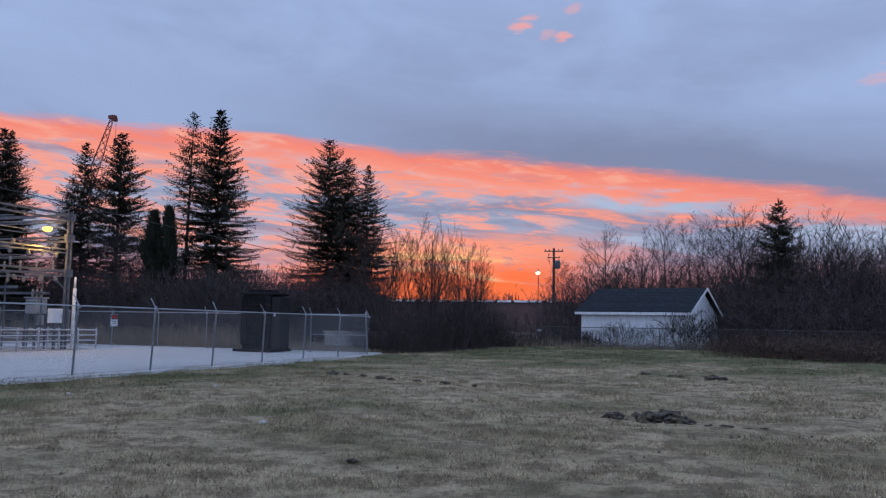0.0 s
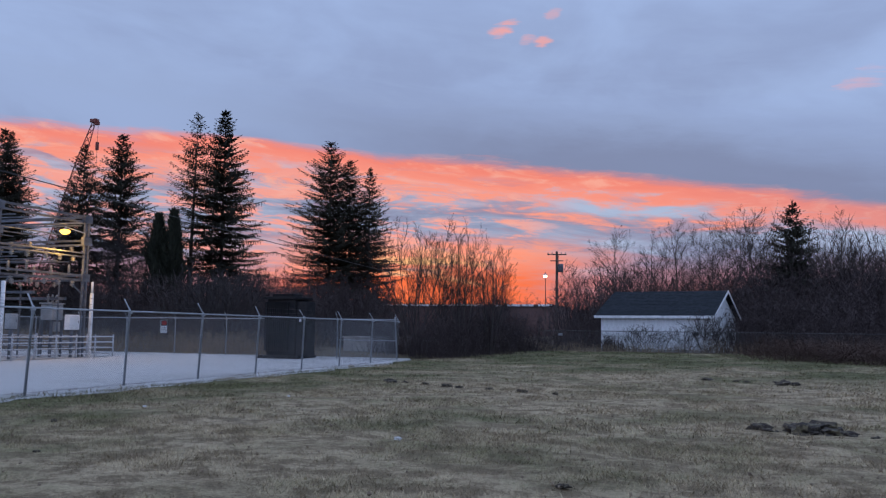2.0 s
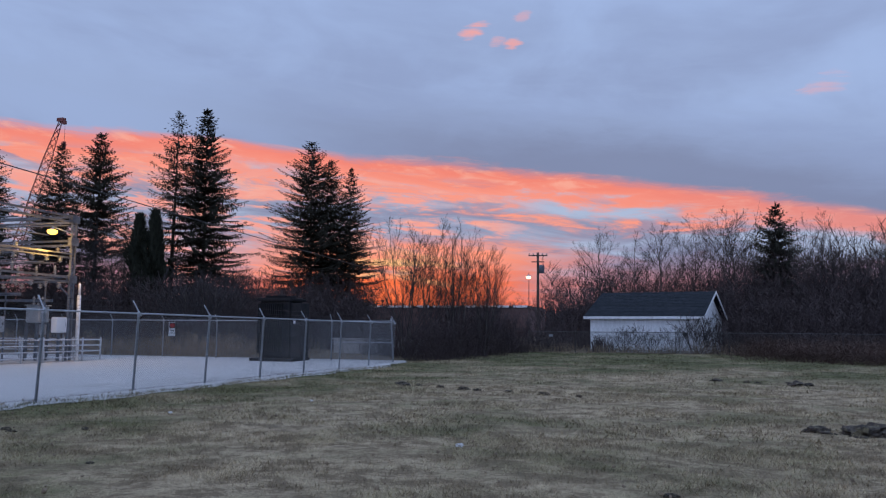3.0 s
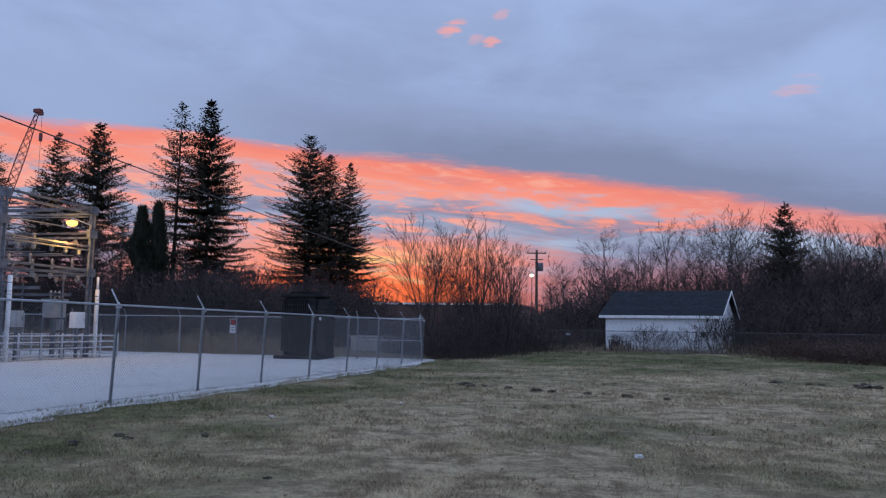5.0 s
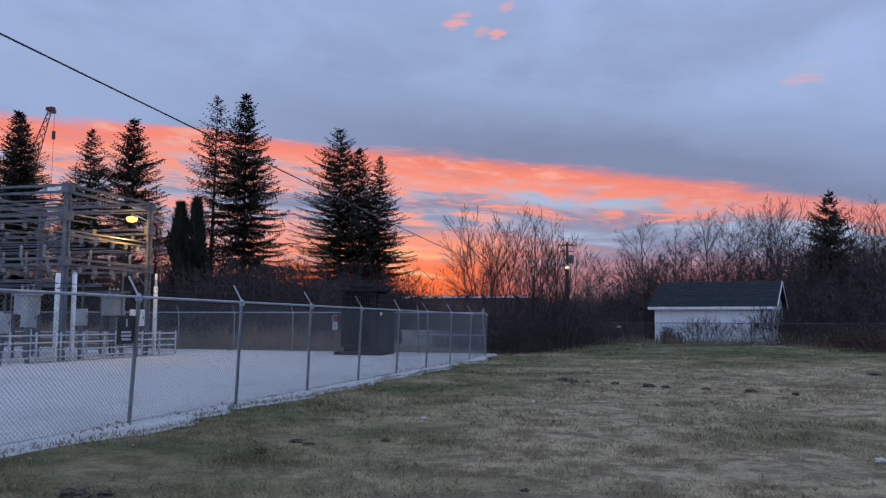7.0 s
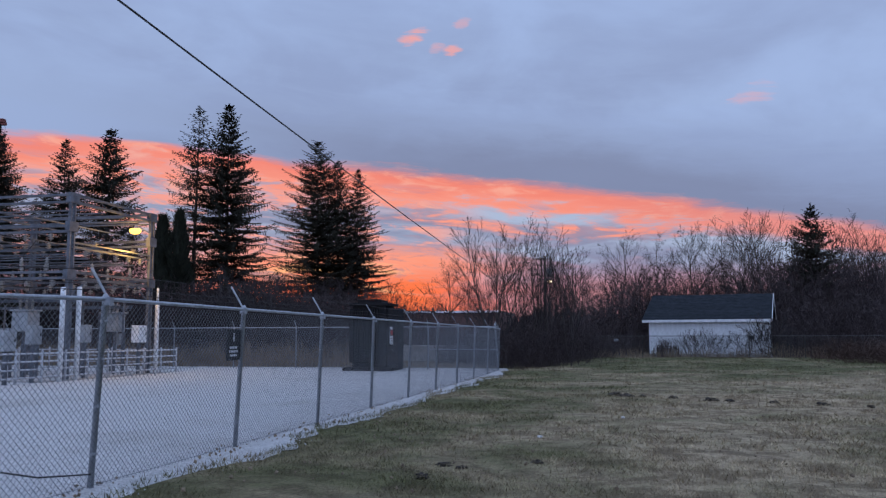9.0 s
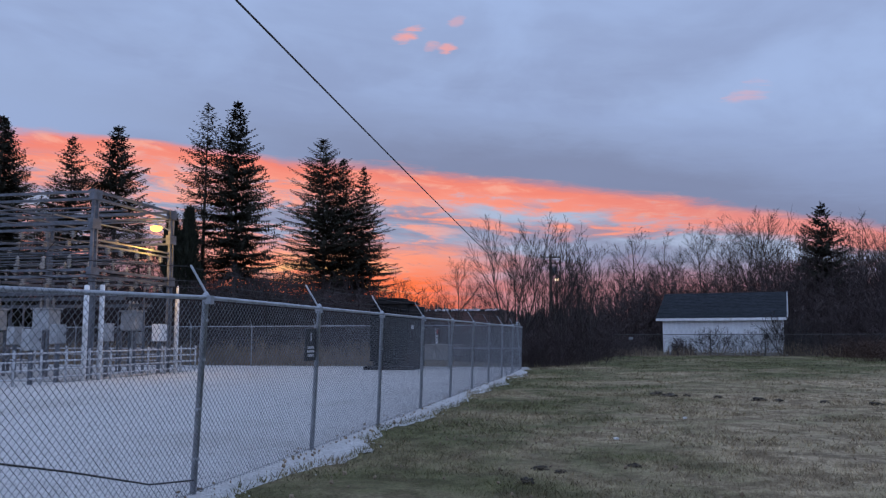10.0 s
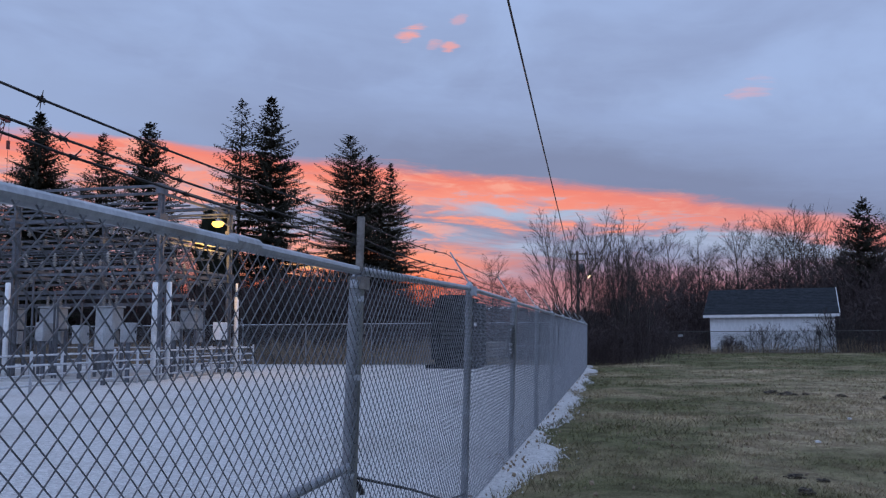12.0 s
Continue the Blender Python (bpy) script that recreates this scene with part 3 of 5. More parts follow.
def build_yard_fence():
    rng = random.Random(4)
    fence = thing("chain_link_fence", "galvanised chain-link yard fence topped with barbed wire", "fence", pose(FX, FY, 0, 0, 1.7, 0))
    line, pull = fence_post_mesh(FH), fence_post_mesh(FH - 0.07, 0.038)
    arm = MB().beam((0, 0, FH), (-0.20, 0, FH + 0.30), 0.035, 0.012).beam((0.0, 0, FH - 0.06), (0, 0, FH + 0.02), 0.075, 0.075).mesh("barb_arm", GALV)
    arm_up = MB().beam((0, 0, FH - 0.03), (0, 0, FH + 0.26), 0.032, 0.022).beam((0, 0, FH - 0.09), (0, 0, FH - 0.03), 0.082, 0.082).mesh("barb_arm", RUSTY)
    band = MB().lathe([(0.036, -0.012), (0.036, 0.012)], 10).mesh("tie_band", GALV)
    last = 15
    top = lambda k: 0.0 if k < 10 else (-0.075 if k == 10 else -0.095)
    tips = []
    for i in range(last + 1):
        y = -STEP * i
        p = part("post", pull if i in (0, 10) else line, None, fence)
        p.location = (0, y, ground_z(FX, FY + y) + top(i))
        if i == 0:
            p.scale = (1, 1, 1.09)
        p.rotation_euler = (-0.025 + rng.uniform(-0.006, 0.006), rng.uniform(-0.008, 0.008) - (0.10 if i == 0 else 0.0), 0)
        a = part("barb_arm", arm_up if i == 10 else arm, None, fence)
        a.location = (0, y + 0.045, top(i))
        a.rotation_euler = (0, rng.uniform(-0.02, 0.02), rng.uniform(-0.12, 0.12))
        tips.append((y, -0.02 if i == 10 else -0.20, (0.25 if i == 10 else (0.315 if i > 10 else 0.29)) + top(i)))
        for z in (0.35, 0.8, 1.25, 1.62):
            b = part("tie_band", band, None, fence)
            b.location = (0, y + 0.025 * z, z)
    for i in range(last):
        part("top_rail", MB().tube((0, -STEP * i, FH + top(i)), (0, -STEP * (i + 1), FH + top(i + 1)), 0.0215, None, 10), GALV, fence)
    for i in range(0, last, 2):
        part("rail_sleeve", MB().tube((0, -STEP * i - 1.1, FH + top(i)), (0, -STEP * i - 1.28, FH + top(i)), 0.0245, None, 10), GALV, fence)
    for a, b, h in ((0, 10, FH - 0.06), (10, last, FH - 0.14)):
        net = part("chain_link_mesh", chain_link(STEP * (b - a), h), None, fence)
        net.location = (0.028, -STEP * b, 0)
    for k in (0.30, 0.52, 1.0):
        part("barbed_wire", barbed_strand([(x * k, y, FH + z * k) for y, x, z in tips], rng), BARB, fence, "dark twisted barbed wire")
    part("brace_rail", MB().tube((0, -STEP * 10, 0.84), (0, -STEP * 11, 0.84), 0.021, None, 10), GALV, fence)
    part("truss_rod", MB().tube((0.01, -STEP * 10, 0.80), (0.01, -STEP * 9.6, 0.52), 0.008, None, 6).tube((0.01, -STEP * 9.6, 0.52), (0.01, -STEP * 9.25, 0.25), 0.008, None, 6).tube((0.01, -STEP * 9.25, 0.25), (0.01, -STEP * 9.0, 0.16), 0.008, None, 6).tube((0.01, -STEP * 10 + 0.06, 0.77), (0.01, -STEP * 10 + 0.2, 0.69), 0.016, None, 6), BARB, fence)
    part("tension_wire", MB().tube((0.028, 0, 0.06), (0.028, -STEP * last, 0.06), 0.003, None, 4), WIRE, fence)

    back = thing("chain_link_fence", "galvanised chain-link fence closing the gravel yard at the back", "fence", pose(FX, FY, 0, 0, 0, 88.0))
    for i in range(1, 14):
        p = part("post", line, None, back)
        p.location = (0, STEP * i, 0.08)
        if i < 13:
            a = part("barb_arm", arm, None, back)
            a.location = (0, STEP * i, 0.08)
    part("top_rail", MB().tube((0, 0, FH + 0.08), (0, STEP * 13, FH + 0.08), 0.0215, None, 8), GALV, back)
    part("mid_rail", MB().tube((0, 0, 0.95), (0, STEP, 0.95), 0.0215, None, 8), GALV, back)
    net = part("chain_link_mesh", chain_link(STEP * 13, FH), None, back)
    net.location = (0.028, 0, 0.04)


build_yard_fence()


def lettering(text, size, m, material, parent):
    cu = bpy.data.curves.new("sign_text", "FONT")
    cu.body, cu.size, cu.align_x, cu.align_y, cu.extrude = text, size, "CENTER", "CENTER", 0.001
    cu.materials.append(material)
    ob = new("sign_text", cu)
    ob.parent = parent
    ob.matrix_basis = m
    return ob


def fence_sign(name, label, y, z, w, h, head, body):
    """A metal sign wired to the outside of the mesh, facing the lawn."""
    s = thing(name, label, "sign", pose(FX + 0.04, y, z, 0, 0, 90))
    part("plate", MB().box(-w / 2, -0.003, 0, w / 2, 0.003, h), body, s)
    part("header", MB().box(-w / 2 + 0.01, -0.006, h * 0.56, w / 2 - 0.01, -0.0032, h - 0.01), head, s)
    return s


s = fence_sign("warning_sign", "white warning sign with a red and black header on the fence", 19.5, 1.30, 0.27, 0.34, BLACK, SIGNWHITE)
part("header_oval", MB().lathe([(0.055, -0.001), (0.055, 0.001)], 20), SIGNRED, s).matrix_basis = pose(0, -0.0075, 0.26, 90) @ Matrix.Diagonal((1.9, 1, 1, 1))
for i, w in enumerate((0.17, 0.12)):
    part("text_bar", MB().box(-w / 2, -0.006, 0.125 - i * 0.05, w / 2, -0.0035, 0.138 - i * 0.05), BLACK, s)
s = fence_sign("notice_sign", "black notice sign with white symbol wired beside a fence post", 11.80, 1.16, 0.40, 0.40, BLACK, BLACK)
part("symbol", MB().box(-0.018, -0.009, 0.245, 0.018, -0.0065, 0.35), SIGNWHITE, s)
for i, w in enumerate((0.22, 0.24, 0.20)):
    part("text_bar", MB().box(-w / 2, -0.006, 0.15 - i * 0.05, w / 2, -0.0035, 0.18 - i * 0.05), SIGNWHITE, s)


# ---- substation ----
SX = -29.7


def insulator_mesh(sheds=5, r=0.075, h=0.42):
    prof = [(0.03, 0)]
    for i in range(sheds):
        z = h * (i + 0.3) / sheds
        prof += [(0.035, z), (r, z + 0.012), (r * 0.9, z + 0.03), (0.035, z + 0.045)]
    prof += [(0.03, h), (0.02, h + 0.05)]
    return MB().lathe(prof, 10).mesh("insulator", PORCELAIN, True)


def build_substation():
    rng = random.Random(12)
    st = thing("substation_frame", "grey galvanised steel bus structure with insulators", "steel structure", pose(SX, 0, 0))
    ys = (26.6, 31.55, 35.6)
    xs = (0.0, -5.4, -10.8)
    TOP = 6.42
    for x in xs:
        for y in ys[:2]:
            col = MB()
            for dx, dy in ((0, -0.11), (0, 0.11)):
                col.beam((x + dx, y + dy, -0.1), (x + dx, y + dy, TOP), 0.10, 0.07)
            for k in range(13):
                z = 0.3 + k * 0.48
                col.beam((x, y - 0.11, z), (x, y + 0.11, z + 0.40), 0.05, 0.012)
            part("column", col, STEEL, st)
            for z in (TOP - 0.17, 3.61, 5.26):
                part("gusset", MB().box(x - 0.09, y - 0.24, z - 0.17, x + 0.09, y + 0.24, z + 0.17), STEEL, st)
    # beams along y on each frame line, doubled
    for x in xs:
        for z in (TOP - 0.05, TOP - 0.30, 3.71, 3.50):
            part("beam", MB().beam((x, ys[0], z), (x, ys[1], z), 0.09, 0.085), STEEL, st)
        lace = MB()
        for k in range(10):
            y = ys[0] + (ys[1] - ys[0]) * k / 10
            d = (ys[1] - ys[0]) / 10
            lace.beam((x, y, TOP - 0.05 if k % 2 else TOP - 0.30), (x, y + d, TOP - 0.30 if k % 2 else TOP - 0.05), 0.03, 0.012)
        part("lacing", lace, STEEL, st)
    for y in ys[:2]:
        for z in (TOP - 0.05, TOP - 0.30, 5.30, 5.10, 3.71, 3.50):
            part("beam", MB().beam((xs[0], y, z), (xs[-1] - 6, y, z), 0.09, 0.085), STEEL, st)
    for z in (4.72, 4.55):
        part("beam", MB().beam((0, ys[0], z), (0, ys[1], z), 0.07, 0.06), STEEL, st)
        part("beam", MB().beam((0, 28.7, z), (xs[-1], 28.7, z), 0.07, 0.06), STEEL, st)
    # bus tubes crossing the bay
    for y in (27.3, 28.1, 29.3, 30.3, 31.0):
        part("bus_tube", MB().tube((0.2, y, 5.92 + 0.05 * (y % 1)), (-15, y, 5.97), 0.03, None, 8), STEEL, st)
        part("bus_tube", MB().tube((-0.4, y, 4.30), (-15, y, 4.30), 0.025, None, 8), STEEL, st)
    for x in (-1.5, -3.0, -4.4, -6.4, -8.0, -9.6):
        part("bus_tube", MB().tube((x, 26.5, 5.62), (x, 31.7, 5.62), 0.028, None, 8), STEEL, st)
        part("bus_tube", MB().tube((x, 26.5, 4.85), (x, 31.7, 4.85), 0.022, None, 8), STEEL, st)
    ins = insulator_mesh()
    small = insulator_mesh(3, 0.10, 0.20)
    for x in (-0.9, -1.9, -2.9, -3.9, -5.0, -6.3, -7.4, -8.5, -9.6):
        for y in (26.6, 29.1, 31.55):
            a = part("insulator", ins, None, st)
            a.location = (x, y, 3.77)
            b = part("insulator", small, None, st)
            b.location, b.rotation_euler = (x + 0.25, y, 3.44), (math.pi, 0, 0)
            c = part("insulator", small, None, st)
            c.location, c.rotation_euler = (x + 0.1, y, 5.04), (math.pi, 0, 0)
    for y in (27.4, 28.2, 29.2, 30.0, 30.8):
        for z, f in ((3.45, math.pi), (4.52, math.pi)):
            a = part("insulator", small, None, st)
            a.location, a.rotation_euler = (0, y, z), (f, 0, 0)
    # disconnect switch blades and jumpers
    for x in (-0.9, -1.9, -2.9, -3.9, -5.0, -6.3, -7.4, -8.5):
        for y in (26.6, 29.1, 31.55):
            part("jumper", MB().tube((x, y, 4.24), (x + rng.uniform(-0.5, 0.5), y + rng.uniform(0.3, 0.9), 4.95), 0.012, None, 4), BARB, st)
            part("jumper", MB().tube((x, y, 4.24), (x + rng.uniform(-0.2, 0.2), y + 0.4, 3.1), 0.010, None, 4), BARB, st)
    # conduits, switch handles and cross braces low in the bay
    for k in range(16):
        x, y = rng.uniform(-9, -0.4), rng.choice((26.6, 27.8, 29.4, 30.6, 31.5))
        part("conduit", MB().tube((x, y, 0.05), (x, y, rng.uniform(2.4, 3.5)), 0.035, None, 6), STEEL, st)
    for z, y in ((2.85, 29.0), (2.65, 30.8), (2.95, 27.4)):
        part("equipment_beam", MB().beam((-0.3, y, z), (-10.5, y, z), 0.10, 0.12), STEEL, st)
    for x in (0.0, -5.4):
        part("knee_brace", MB().beam((x, 26.7, 2.9), (x, 27.6, 3.5), 0.05, 0.05), STEEL, st)
        part("knee_brace", MB().beam((x, 31.4, 2.9), (x, 30.5, 3.5), 0.05, 0.05), STEEL, st)
    # white wrapped riser pipes at the column feet
    for y, h in ((26.1, 3.12), (26.95, 3.18), (31.9, 2.9)):
        part("riser_pipe", MB().lathe([(0.085, -0.05), (0.085, h), (0.06, h + 0.03)], 12, (0.16, y, 0)), WHITE, st, "white riser pipe", True)
    part("riser_pipe", MB().lathe([(0.05, 2.95), (0.05, 3.42), (0.03, 3.45)], 10, (0.16, 31.9, 0)), WHITE, st, "white riser pipe", True)
    for x in (-5.4, -10.8):
        part("riser_pipe", MB().lathe([(0.085, -0.05), (0.085, 3.2), (0.06, 3.23)], 12, (x + 0.16, 26.1, 0)), WHITE, st, "white riser pipe", True)
    part("slab", MB().box(-12, 25.3, -0.05, 0.1, 33.1, 0.07), CONCRETE, st, "low concrete slab", bevel=0.02)


build_substation()


def regulator(x, y, h0=1.62, w=0.66, hh=0.72):
    """A pale tank on legs with bushings on its lid."""
    t = thing("voltage_regulator", "pale grey oil-filled tank with porcelain bushings on steel legs", "transformer", pose(x, y, 0.07), "tanks in the substation")
    part("tank", MB().box(-w / 2, -w / 2, h0, w / 2, w / 2, h0 + hh), TANK, t, bevel=0.04)
    part("lid", MB().box(-w / 2 - 0.05, -w / 2 - 0.05, h0 + hh, w / 2 + 0.05, w / 2 + 0.05, h0 + hh + 0.06), TANK, t, bevel=0.015)
    for sx in (-1, 1):
        for sy in (-1, 1):
            part("leg", MB().box(sx * 0.3 - 0.04, sy * 0.3 - 0.04, -0.02, sx * 0.3 + 0.04, sy * 0.3 + 0.04, h0), STEEL, t)
    me = insulator_mesh(4, 0.07, 0.32)
    for k in (-0.25, 0.0, 0.25):
        b = part("bushing", me, None, t)
        b.location = (0, k, h0 + hh + 0.06)
    part("control_box", MB().box(w / 2 - 0.12, -0.14, h0 - 0.50, w / 2 + 0.06, 0.14, h0 - 0.06), TANK, t, bevel=0.015)
    return t


first = regulator(SX - 1.2, 31.0)
for x, y in ((-2.5, 27.7), (-4.6, 27.6), (-6.6, 28.0), (-8.4, 29.6), (-10.0, 28.2)):
    copy_thing(first, pose(SX + x, y, 0.07, 0, 0, random.choice((0, 90))))


def cabinet(x, y, z, w, h, material=TANK):
    c = thing("control_cabinet", "pale grey metal control cabinet on a post", "cabinet", pose(x, y, 0), "control cabinets")
    part("body", MB().box(-0.14, -w / 2, z, 0.14, w / 2, z + h), material, c, bevel=0.015)
    d = part("door", MB().box(0.141, -w / 2 + 0.03, z + 0.03, 0.156, w / 2 - 0.03, z + h - 0.03), material, c)
    part("handle", MB().box(0.157, w / 2 - 0.12, z + h * 0.45, 0.18, w / 2 - 0.09, z + h * 0.6), BLACK, d, "black handle")
    part("post", MB().box(-0.05, -0.05, -0.02, 0.05, 0.05, z), STEEL, c)


cabinet(SX - 0.05, 31.0, 1.28, 0.62, 0.66, WHITE)
cabinet(SX - 0.1, 27.7, 1.30, 0.40, 0.62)
cabinet(SX - 0.1, 25.1, 1.25, 0.45, 0.60)
cabinet(SX - 0.1, 23.9, 1.05, 0.55, 0.65)
cabinet(SX - 2.6, 26.3, 1.20, 0.50, 0.60)
cabinet(SX - 3.8, 26.1, 1.30, 0.50, 0.60)


def build_guard_rail():
    g = thing("pipe_guard_rail", "white painted four-rail pipe barrier round the equipment", "railing", pose(SX + 0.2, 0, 0))
    y1, y0 = 33.4, 18.1
    post = MB().lathe([(0.038, -0.05), (0.038, 1.02), (0.02, 1.05)], 10).mesh("post", RAILPAINT, True)
    n = 13
    for i in range(n + 1):
        p = part("post", post, None, g)
        p.location = (0, y1 - (y1 - y0) * i / n, 0.03)
    for z in (0.22, 0.47, 0.72, 0.97):
        part("rail", MB().tube((0, y0, z), (0, y1, z), 0.027, None, 8), RAILPAINT, g)
        part("rail", MB().tube((0, y1, z), (-9, y1, z), 0.027, None, 8), RAILPAINT, g)
    for i in range(1, 7):
        p = part("post", post, None, g)
        p.location = (-1.5 * i, y1, 0.03)


build_guard_rail()


def build_yard_lamp():
    l = thing("yard_lamp", "lit sodium yard lamp on an arm of the steel structure", "lamp", pose(SX, 31.4, 0))
    part("arm", MB().tube((0, 0.05, 5.62), (0.35, -1.55, 5.72), 0.025, None, 8), GALV, l)
    part("hood", MB().lathe([(0.04, 0.08), (0.06, 0.04), (0.09, 0.01), (0.10, 0.0)], 14, (0.35, -1.55, 5.60)), GALV, l)
    part("bulb", MB().lathe([(0.10, 0.0), (0.20, -0.03), (0.22, -0.10), (0.16, -0.18), (0.05, -0.22)], 14, (0.35, -1.55, 5.60)), SODIUM, l, "glowing amber bulb", True)
    lt = bpy.data.lights.new("yard_lamp_light", "POINT")
    lt.energy, lt.color, lt.shadow_soft_size = 280.0, (1.0, 0.55, 0.12), 0.16
    o = new("yard_lamp_light", lt)
    o.location = (SX + 0.35, 29.85, 5.05)


build_yard_lamp()


def build_transformer():
    t = thing("power_transformer", "large dark pad transformer with ribbed cooling fins", "transformer", pose(-22.5, 35.0, ground_z(-22.5, 35) + 0.02))
    part("body", MB().box(0.10, 0.16, 0.15, 1.55, 1.5, 2.72), DARKTANK, t, bevel=0.03)
    part("top", MB().box(-0.05, 0.05, 2.72, 1.70, 1.6, 2.84).box(0.25, 0.35, 2.84, 1.3, 1.3, 2.98), DARKTANK, t, bevel=0.02)
    part("base", MB().box(-0.25, -0.1, -0.05, 1.9, 1.7, 0.15), DARKTANK, t, bevel=0.02)
    fin = MB().box(-0.022, -0.0, 0.35, 0.022, 0.16, 2.60).mesh("cooling_fin", DARKTANK)
    for i in range(11):
        f = part("cooling_fin", fin, None, t)
        f.location = (0.16 + i * 0.105, 0.0, 0)
    fin2 = MB().box(-0.16, -0.022, 0.35, 0.0, 0.022, 2.60).mesh("cooling_fin", DARKTANK)
    for i in range(10):
        f = part("cooling_fin", fin2, None, t)
        f.location = (0.10, 0.25 + i * 0.12, 0)
    part("side_cabinet", MB().box(1.56, 0.3, 0.15, 2.05, 1.2, 2.62), DARKTANK, t, bevel=0.02)
    part("label_plate", MB().box(1.70, 0.292, 1.70, 1.80, 0.299, 1.84), SIGNWHITE, t)


build_transformer()


# low wall beyond the yard and the beige hut behind the transformer
w = thing("low_block_wall", "low weathered concrete wall beyond the yard fence", "wall", pose(0, 0, 0))
part("wall_body", MB().box(-22.6, 44.0, 0.1, -16.9, 44.3, 0.98), CONCRETE, w)
part("coping", MB().box(-22.7, 43.95, 0.98, -16.8, 44.35, 1.06), CONCRETE, w, bevel=0.01)


# ---- white shed ----
def build_shed():
    D, L, EV, PK = 8.4, 7.28, 2.16, 3.85
    sh = thing("shed", "white weathered garage with a dark shingled gable roof", "building", pose(-9.9, 54.6, 0.28, 0, 0, -11.6))
    x0, x1, y0, y1 = 0.25, L - 0.2, 0.30, D - 0.3
    part("wall", MB().box(x0, y0, -0.1, x1, y0 + 0.14, EV), SIDING, sh)
    part("wall", MB().box(x0, y1 - 0.14, -0.1, x1, y1, EV), SIDING, sh)
    for xa in (x0, x1 - 0.14):
        g = MB()
        g.v = [(x, y, z) for x in (xa, xa + 0.14) for y, z in ((y0 + 0.142, -0.1), (y1 - 0.142, -0.1), (y1 - 0.142, EV), (D / 2, PK - 0.16), (y0 + 0.142, EV))]
        g.f = [(0, 1, 2, 3, 4), (9, 8, 7, 6, 5)] + [(i, (i + 1) % 5 + 0, (i + 1) % 5 + 5, i + 5) for i in range(5)]
        part("gable_wall", g, SIDING, sh)
    for s in (0, 1):
        ya, yb = (0.0, D / 2) if s == 0 else (D, D / 2)
        n = 16
        for i in range(n):
            r = MB()
            f0, f1 = i / n, (i + 1.06) / n
            for_z = lambda f: EV + 0.06 + (PK - EV) * f
            a, b = ya + (yb - ya) * f0, ya + (yb - ya) * min(1, f1)
            k = len(r.v)
            r.v += [(-0.12, a, for_z(f0)), (L + 0.1, a, for_z(f0)), (L + 0.1, b, for_z(min(1, f1)) - 0.0), (-0.12, b, for_z(min(1, f1)) - 0.0),
                    (-0.12, a, for_z(f0) + 0.020), (L + 0.1, a, for_z(f0) + 0.020), (L + 0.1, b, for_z(min(1, f1)) + 0.012), (-0.12, b, for_z(min(1, f1)) + 0.012)]
            r.f += [tuple(k + j for j in q) for q in ((0, 1, 2, 3), (4, 5, 6, 7), (0, 1, 5, 4), (1, 2, 6, 5), (2, 3, 7, 6), (3, 0, 4, 7))]
            part("shingle_course", r, ROOF, sh)
    part("fascia", MB().box(-0.10, -0.03, EV - 0.09, L + 0.08, 0.0, EV + 0.07), WHITE, sh)
    part("soffit", MB().box(-0.05, 0.0, EV - 0.04, L + 0.05, y0, EV - 0.01), WHITE, sh)
    for ya, yb in ((0.0, D / 2), (D, D / 2)):
        part("bargeboard", MB().beam((L + 0.115, ya, EV + 0.0), (L + 0.115, yb, PK + 0.0), 0.03, 0.17), WHITE, sh)
    board = MB().box(0, -0.018, 0, 0.285, 0, EV - 0.10).mesh("siding_board", SIDING)
    i = 0
    while x0 + i * 0.30 < x1 - 0.2:
        b = part("siding_board", board, None, sh)
        b.location = (x0 + i * 0.30, y0 - 0.002, 0.02)
        i += 1
    for y in np.arange(y0 + 0.15, y1 - 0.3, 0.30):
        m = y + 0.14
        h = EV + (PK - 0.2 - EV) * (1 - abs(m - D / 2) / (D / 2)) - 0.12
        part("siding_board", MB().box(x1 + 0.002, y, 0.02, x1 + 0.02, y + 0.285, h), SIDING, sh)
    part("base_board", MB().box(x0, y0 - 0.025, -0.12, x1, y0 - 0.003, 0.16), CONCRETE, sh)
    part("downspout", MB().tube((x1 - 0.1, y0 - 0.06, EV), (x1 - 0.1, y0 - 0.06, 0.3), 0.04, None, 8).tube((x1 - 0.1, y0 - 0.06, 0.3), (x1 + 0.25, y0 - 0.5, 0.02), 0.05, None, 8), WHITE, sh)
    part("meter_box", MB().box(x1 - 1.0, y0 - 0.12, 1.02, x1 - 0.72, y0 - 0.02, 1.22), BLACK, sh)


build_shed()


def build_rear_fence():
    f = thing("chain_link_fence", "low weathered chain-link fence along the back of the lawn", "fence", pose(-13.0, 51.5, ground_z(0, 51), 0, 0, -94.5))
    post = fence_post_mesh(1.22, 0.024, OLDWIRE)
    for i in range(15):
        p = part("post", post, None, f)
        p.location = (0, i * 2.9, 0)
    part("top_rail", MB().tube((0, 0, 1.22), (0, 40.6, 1.22), 0.018, None, 8), OLDWIRE, f)
    part("chain_link_mesh", chain_link(40.6, 1.2, r=0.0018, material=OLDWIRE), None, f)


build_rear_fence()
tag = thing("fence_sign", "small pale sign wired to the low rear fence", "sign", pose(-11.6, 51.34, 1.22, 0, 0, -4.5))
part("plate", MB().box(-0.13, -0.004, 0, 0.13, 0.004, 0.14), TANK, tag)


